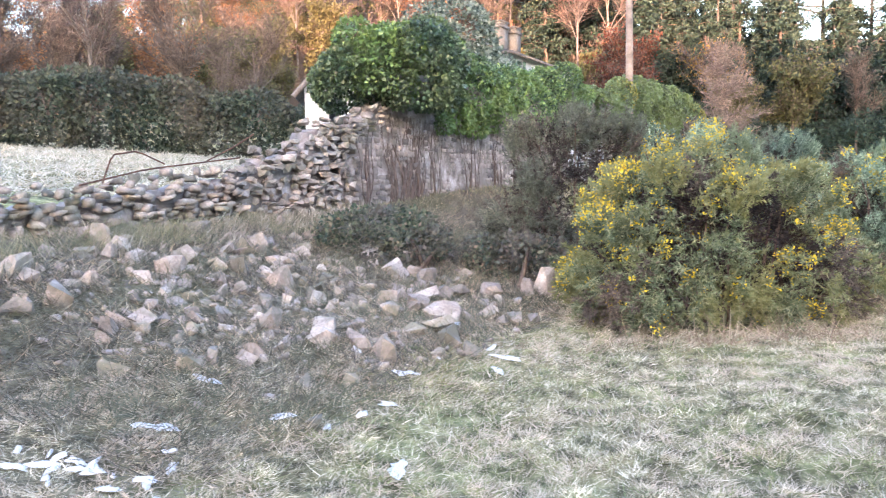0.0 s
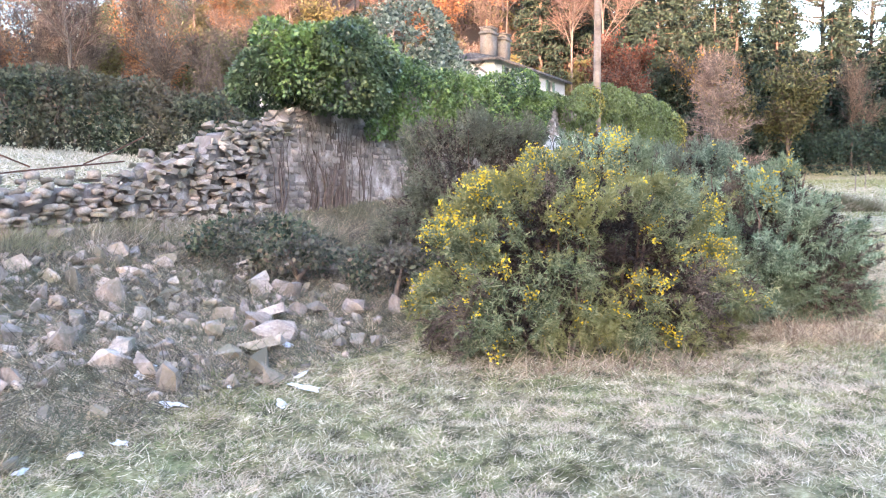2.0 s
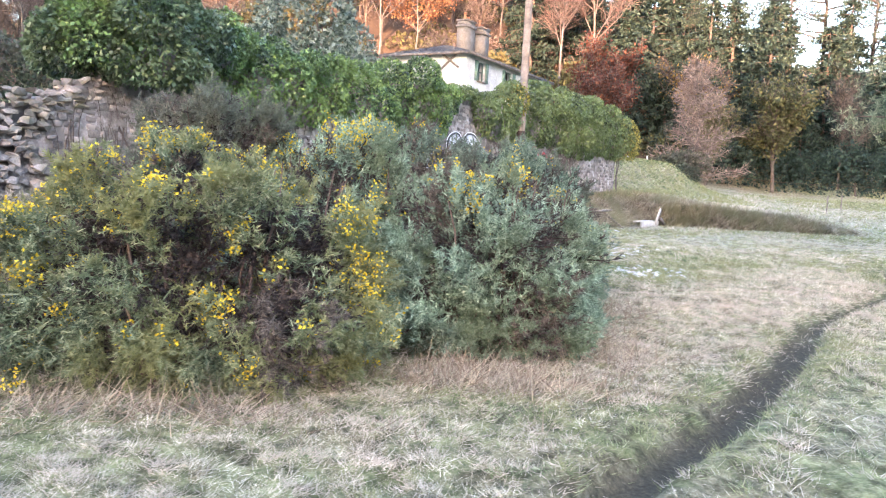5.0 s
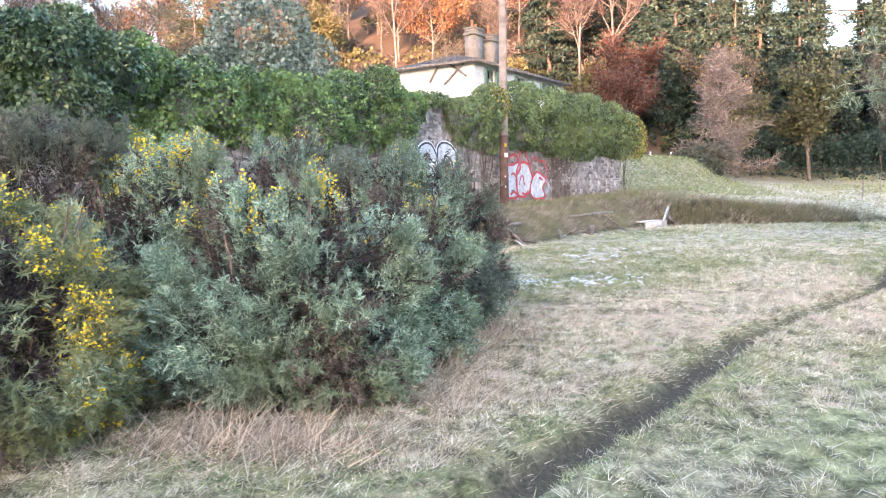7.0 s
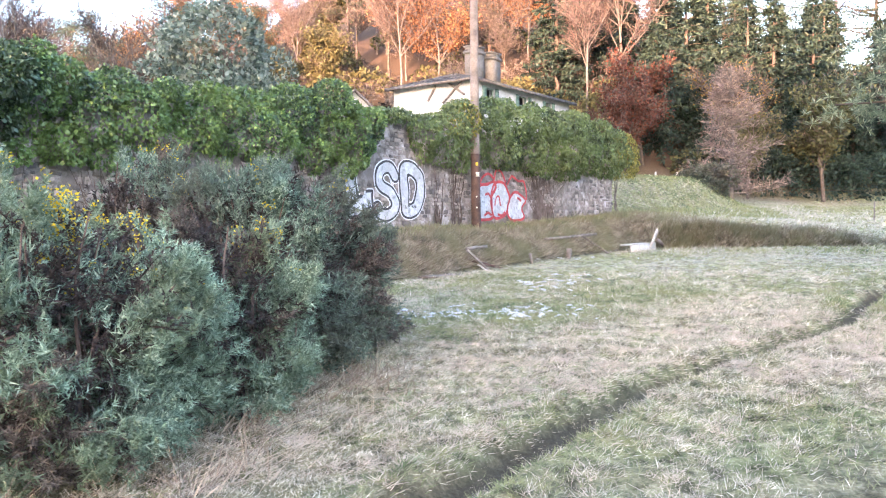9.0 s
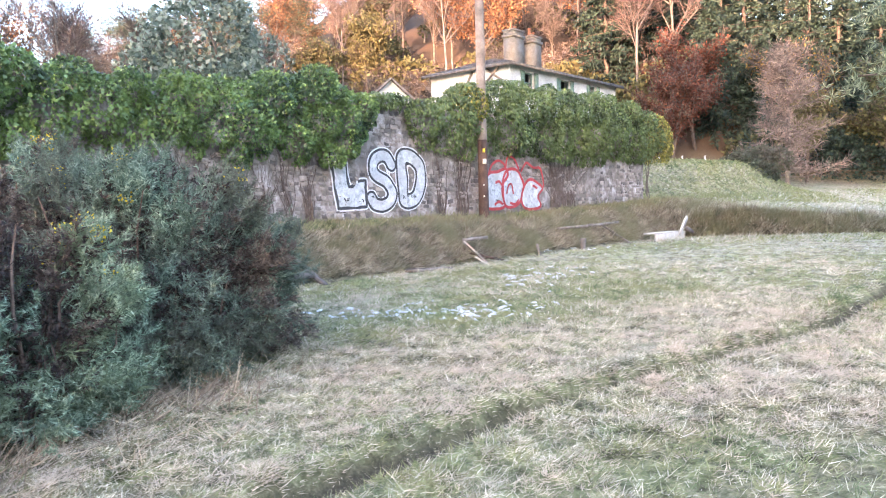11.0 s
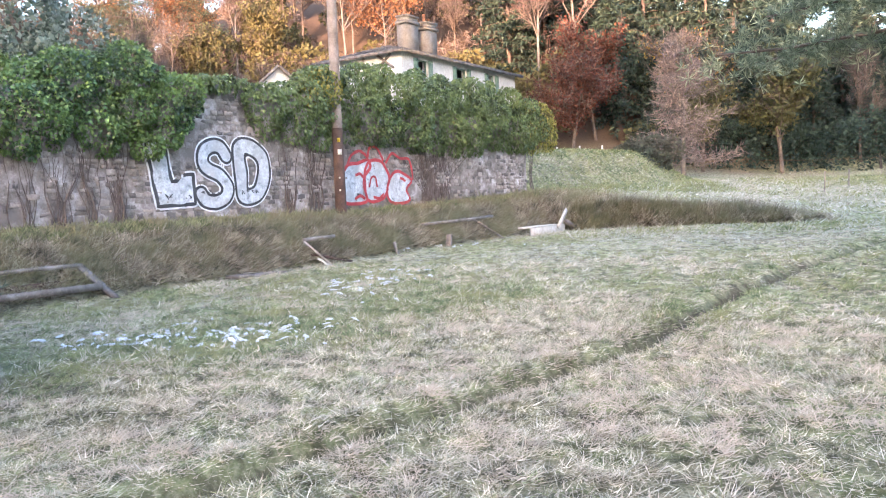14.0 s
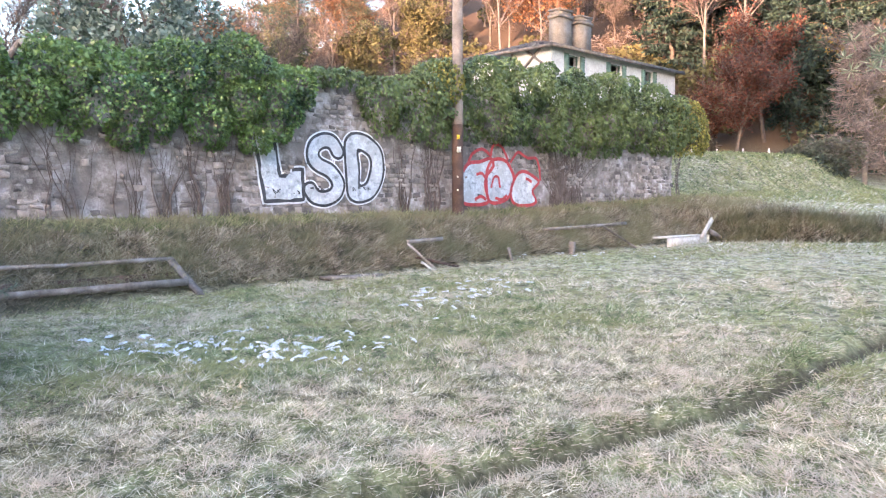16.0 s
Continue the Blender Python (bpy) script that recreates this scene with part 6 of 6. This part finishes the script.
    # tall tawny grass in the skirts of the gorse
    px = np.concatenate([rng.normal(c, w, n) for c, w, n in ((2.8, 0.8, 110), (4.9, 0.5, 240), (5.8, 0.35, 150), (6.2, 0.35, 120))])
    py = np.concatenate([rng.normal(c, w, n) for c, w, n in ((6.4, 0.12, 110), (7.6, 0.22, 240), (9.2, 0.6, 150), (10.9, 0.5, 120))])
    tufts("tall tawny dead grass at gorse skirts", px, py, 6, M_STALK, 0.28, 0.008, 0.7, 10, 0.07)
    # the upper field behind the broken wall
    k = 9000
    x, y = rng.uniform(-16, -2, k), rng.uniform(9.5, 30, k)
    ok = before(x, y) < -0.7
    tufts("pale frosted grass of the upper field", x[ok], y[ok], 4, M_FROSTGRASS, 0.13, 0.016, 0.45, 11, 0.12)


meadow()


# ---- stones ----
def rock_meshes(count, material, seed):
    """Angular broken stones of unit size."""
    rng = np.random.default_rng(seed)
    out = []
    for _ in range(count):
        bm = bmesh.new()
        for p in rand_dirs(12, rng):
            q = np.sign(p) * np.abs(p) ** 0.82 * np.array([0.56, 0.56, 0.56]) * rng.uniform(0.8, 1.15)
            bm.verts.new(q)
        got = bmesh.ops.convex_hull(bm, input=bm.verts)
        bmesh.ops.delete(bm, geom=[v for v in got["geom_interior"] if isinstance(v, bmesh.types.BMVert)], context="VERTS")
        bmesh.ops.recalc_face_normals(bm, faces=bm.faces)
        me = bpy.data.meshes.new("stone")
        bm.to_mesh(me)
        bm.free()
        me.materials.append(material)
        out.append(me)
    return out


def block_meshes(count, material, seed):
    """Wall stones: an uneven block whose face stands out from the joint, its edges worn back."""
    rng = np.random.default_rng(seed)
    out = []
    for _ in range(count):
        ring = np.array([(-0.5, -0.5), (0.0, -0.5), (0.5, -0.5), (0.5, 0.5), (0.05, 0.5), (-0.5, 0.5)]) + rng.uniform(-0.15, 0.15, (6, 2))
        v, k = [], 6
        for grow, depth in ((1.0, -0.5), (0.97, 0.2), (0.78, 0.5)):
            v += [(a * grow, depth + (rng.uniform(-0.12, 0.12) if depth > 0.3 else 0), b * grow) for a, b in ring]
        f4 = [[r * k + i, r * k + (i + 1) % k, (r + 1) * k + (i + 1) % k, (r + 1) * k + i] for r in range(2) for i in range(k)]
        so = Soup().add(np.array(v) * [1, -1, 1], f4)
        so.f.append(np.array([list(range(2 * k, 3 * k))]))
        out.append(so.mesh("stone", material))
    return out


def lay_wall():
    rng = np.random.default_rng(3)
    blocks = block_meshes(16, M_WALLSTONE, 4)
    rest, made = Soup(), 0
    turn = Matrix.Rotation(radians(WALL_TURN), 4, "Z")
    z = 1.25
    while z < 4.05:
        h = rng.uniform(0.07, 0.13)
        s = 0.1 + rng.uniform(0, 0.2)
        while s < 24.8:
            w = rng.uniform(0.08, 0.24)
            c, zc = s + w / 2, z + h / 2
            s += w + 0.015
            under = zc > np.interp(c, [0, 0.7, 1.0, 3, 3.4, 10.6, 11.0, 11.3, 11.5, 12.9, 13.2, 13.6, 25], [9, 9, 2.75, 2.75, 2.75, 2.75, 3.0, 3.6, 9, 9, 3.3, 3.0, 2.95])
            if under or zc > wall_top(c) - 0.06 or zc < float(land(*on_wall(c, 0.1))) or rng.random() < 0.3 + 0.45 * (math.sin(c * 0.9 + 1) * math.sin(zc * 2.2 + c * 0.4) > 0.25):
                continue
            x, y = on_wall(c, face_d(c, zc) + 0.002)
            m = Matrix.Translation((x, y, zc)) @ turn @ Matrix.Rotation(rng.normal(0, 0.13), 4, "Y") @ Matrix.Diagonal((w * rng.uniform(0.8, 1.0), rng.uniform(0.02, 0.05), h * rng.uniform(0.7, 1.02), 1))
            me = blocks[rng.integers(len(blocks))]
            if made < 300 and c < 14.5:
                ob = new("stone", me)
                ob.parent = garden_wall
                ob.matrix_basis = m
                made += 1
            else:
                first = rest.count
                rest.add(np.array([m @ q.co for q in me.vertices]), [list(p.vertices) for p in me.polygons if len(p.vertices) == 4])
                rest.f += [np.array([list(p.vertices)]) + first for p in me.polygons if len(p.vertices) != 4]
        z += h + 0.008
    tagged(part("stone", rest, M_WALLSTONE, garden_wall), kind="stuff")
    # the broken end and the low remnant
    low = thing("wall_ruined", "tumbled low dry-stone remnant of the garden wall", "wall", *spot(-3, 0, 1.3), kind="structure")
    rocks = rock_meshes(14, M_STONE, 6)
    inv = low.matrix_basis.inverted()
    more, made = Soup(), 0
    for s in np.arange(1.45, -6.6, -0.13):
        base, top = float(land(*on_wall(s, 0.2))) - 0.05, float(wall_top(s))
        zz = base
        while zz < top + 0.06:
            if s > 0.25 and zz < top - 0.35:
                zz = top - 0.35
            h = rng.uniform(0.05, 0.11)
            if rng.random() < 0.7:
                x, y = on_wall(s + rng.normal(0, 0.05), rng.uniform(-0.06, 0.03) if zz < top - 0.12 else rng.uniform(-0.35, 0.05))
                me, w = rocks[rng.integers(14)], rng.uniform(0.11, 0.27)
                m = inv @ Matrix.Translation((x, y, zz + h / 2)) @ Euler((rng.normal(0, 0.1), rng.normal(0, 0.1), radians(WALL_TURN) + rng.normal(0, 0.25))).to_matrix().to_4x4() @ Matrix.Diagonal((w, w * rng.uniform(0.7, 1.0), h * 1.35, 1))
                if made < 290:
                    ob = new("stone", me)
                    ob.parent, ob.matrix_basis, made = low, m, made + 1
                else:
                    more.add(np.array([m @ q.co for q in me.vertices]), [list(f.vertices) for f in me.polygons])
            zz += h * 0.95
    tagged(part("stone", more, M_STONE, low), kind="stuff")


def rubble():
    rng = np.random.default_rng(8)
    rocks = rock_meshes(18, M_STONE, 9)
    root = thing("rubble_heap", "spread of fallen pinkish-grey wall stones on slope", "rubble", *spot(-1.5, 3.0, 0.5))
    inv = root.matrix_basis.inverted()
    small, made, tries = Soup(), [], 0
    while len(made) < 285 and tries < 6000:
        tries += 1
        x, y = rng.normal(-1.3, 1.6), rng.normal(7.4, 1.25)
        s, d = float(along(x, y)), float(before(x, y))
        if not (0.25 < d < 5.0) or s > 3.0 or y < 4.6 or x < -6.5 or (d > 3.9 and rng.random() < 0.7):
            continue
        size = rng.choice([0.12, 0.18, 0.24, 0.31], p=[0.3, 0.35, 0.25, 0.1]) * rng.uniform(0.8, 1.25)
        if any((x - a) ** 2 + (y - b) ** 2 < (0.37 * (size + r)) ** 2 for a, b, r in made):
            continue
        made.append((x, y, size))
        ob = new("stone", rocks[rng.integers(18)])
        ob.parent = root
        flat = rng.uniform(0.45, 0.95)
        ob.matrix_basis = inv @ Matrix.Translation((x, y, float(land(x, y)) + size * flat * 0.22)) @ Euler((rng.normal(0, 0.35), rng.normal(0, 0.35), rng.uniform(0, 6.28))).to_matrix().to_4x4() @ Matrix.Diagonal((size, size * rng.uniform(0.6, 1.0), size * flat, 1))
    for _ in range(700):
        x, y = rng.normal(-1.5, 1.7), rng.normal(7.3, 1.5)
        s, d = float(along(x, y)), float(before(x, y))
        if not (0.25 < d < 5.0) or s > 4.0 or y < 4.4:
            continue
        me = rocks[rng.integers(18)]
        size = rng.uniform(0.04, 0.10)
        m = Matrix.Translation((x, y, float(land(x, y)) + size * 0.2)) @ Euler((rng.normal(0, 0.4), rng.normal(0, 0.4), rng.uniform(0, 6.28))).to_matrix().to_4x4() @ Matrix.Diagonal((size * 1.2, size, size * 0.7, 1))
        v = np.array([inv @ m @ q.co for q in me.vertices])
        small.add(v, [list(p.vertices) for p in me.polygons])
    tagged(part("chip", small, M_STONE, root), kind="stuff")
    for x, y, size in ((1.15, 8.75, 0.42), (0.95, 8.55, 0.25), (-3.6, 8.1, 0.33), (-2.2, 10.6, 0.26), (-1.5, 10.9, 0.24)):
        ob = new("stone", rocks[3])
        ob.parent = root
        ob.matrix_basis = inv @ Matrix.Translation((x, y, float(land(x, y)) + size * 0.35)) @ Euler((0.2, 0.3, size * 9)).to_matrix().to_4x4() @ Matrix.Diagonal((size * 0.75, size * 0.6, size * 1.1, 1))


lay_wall()
rubble()
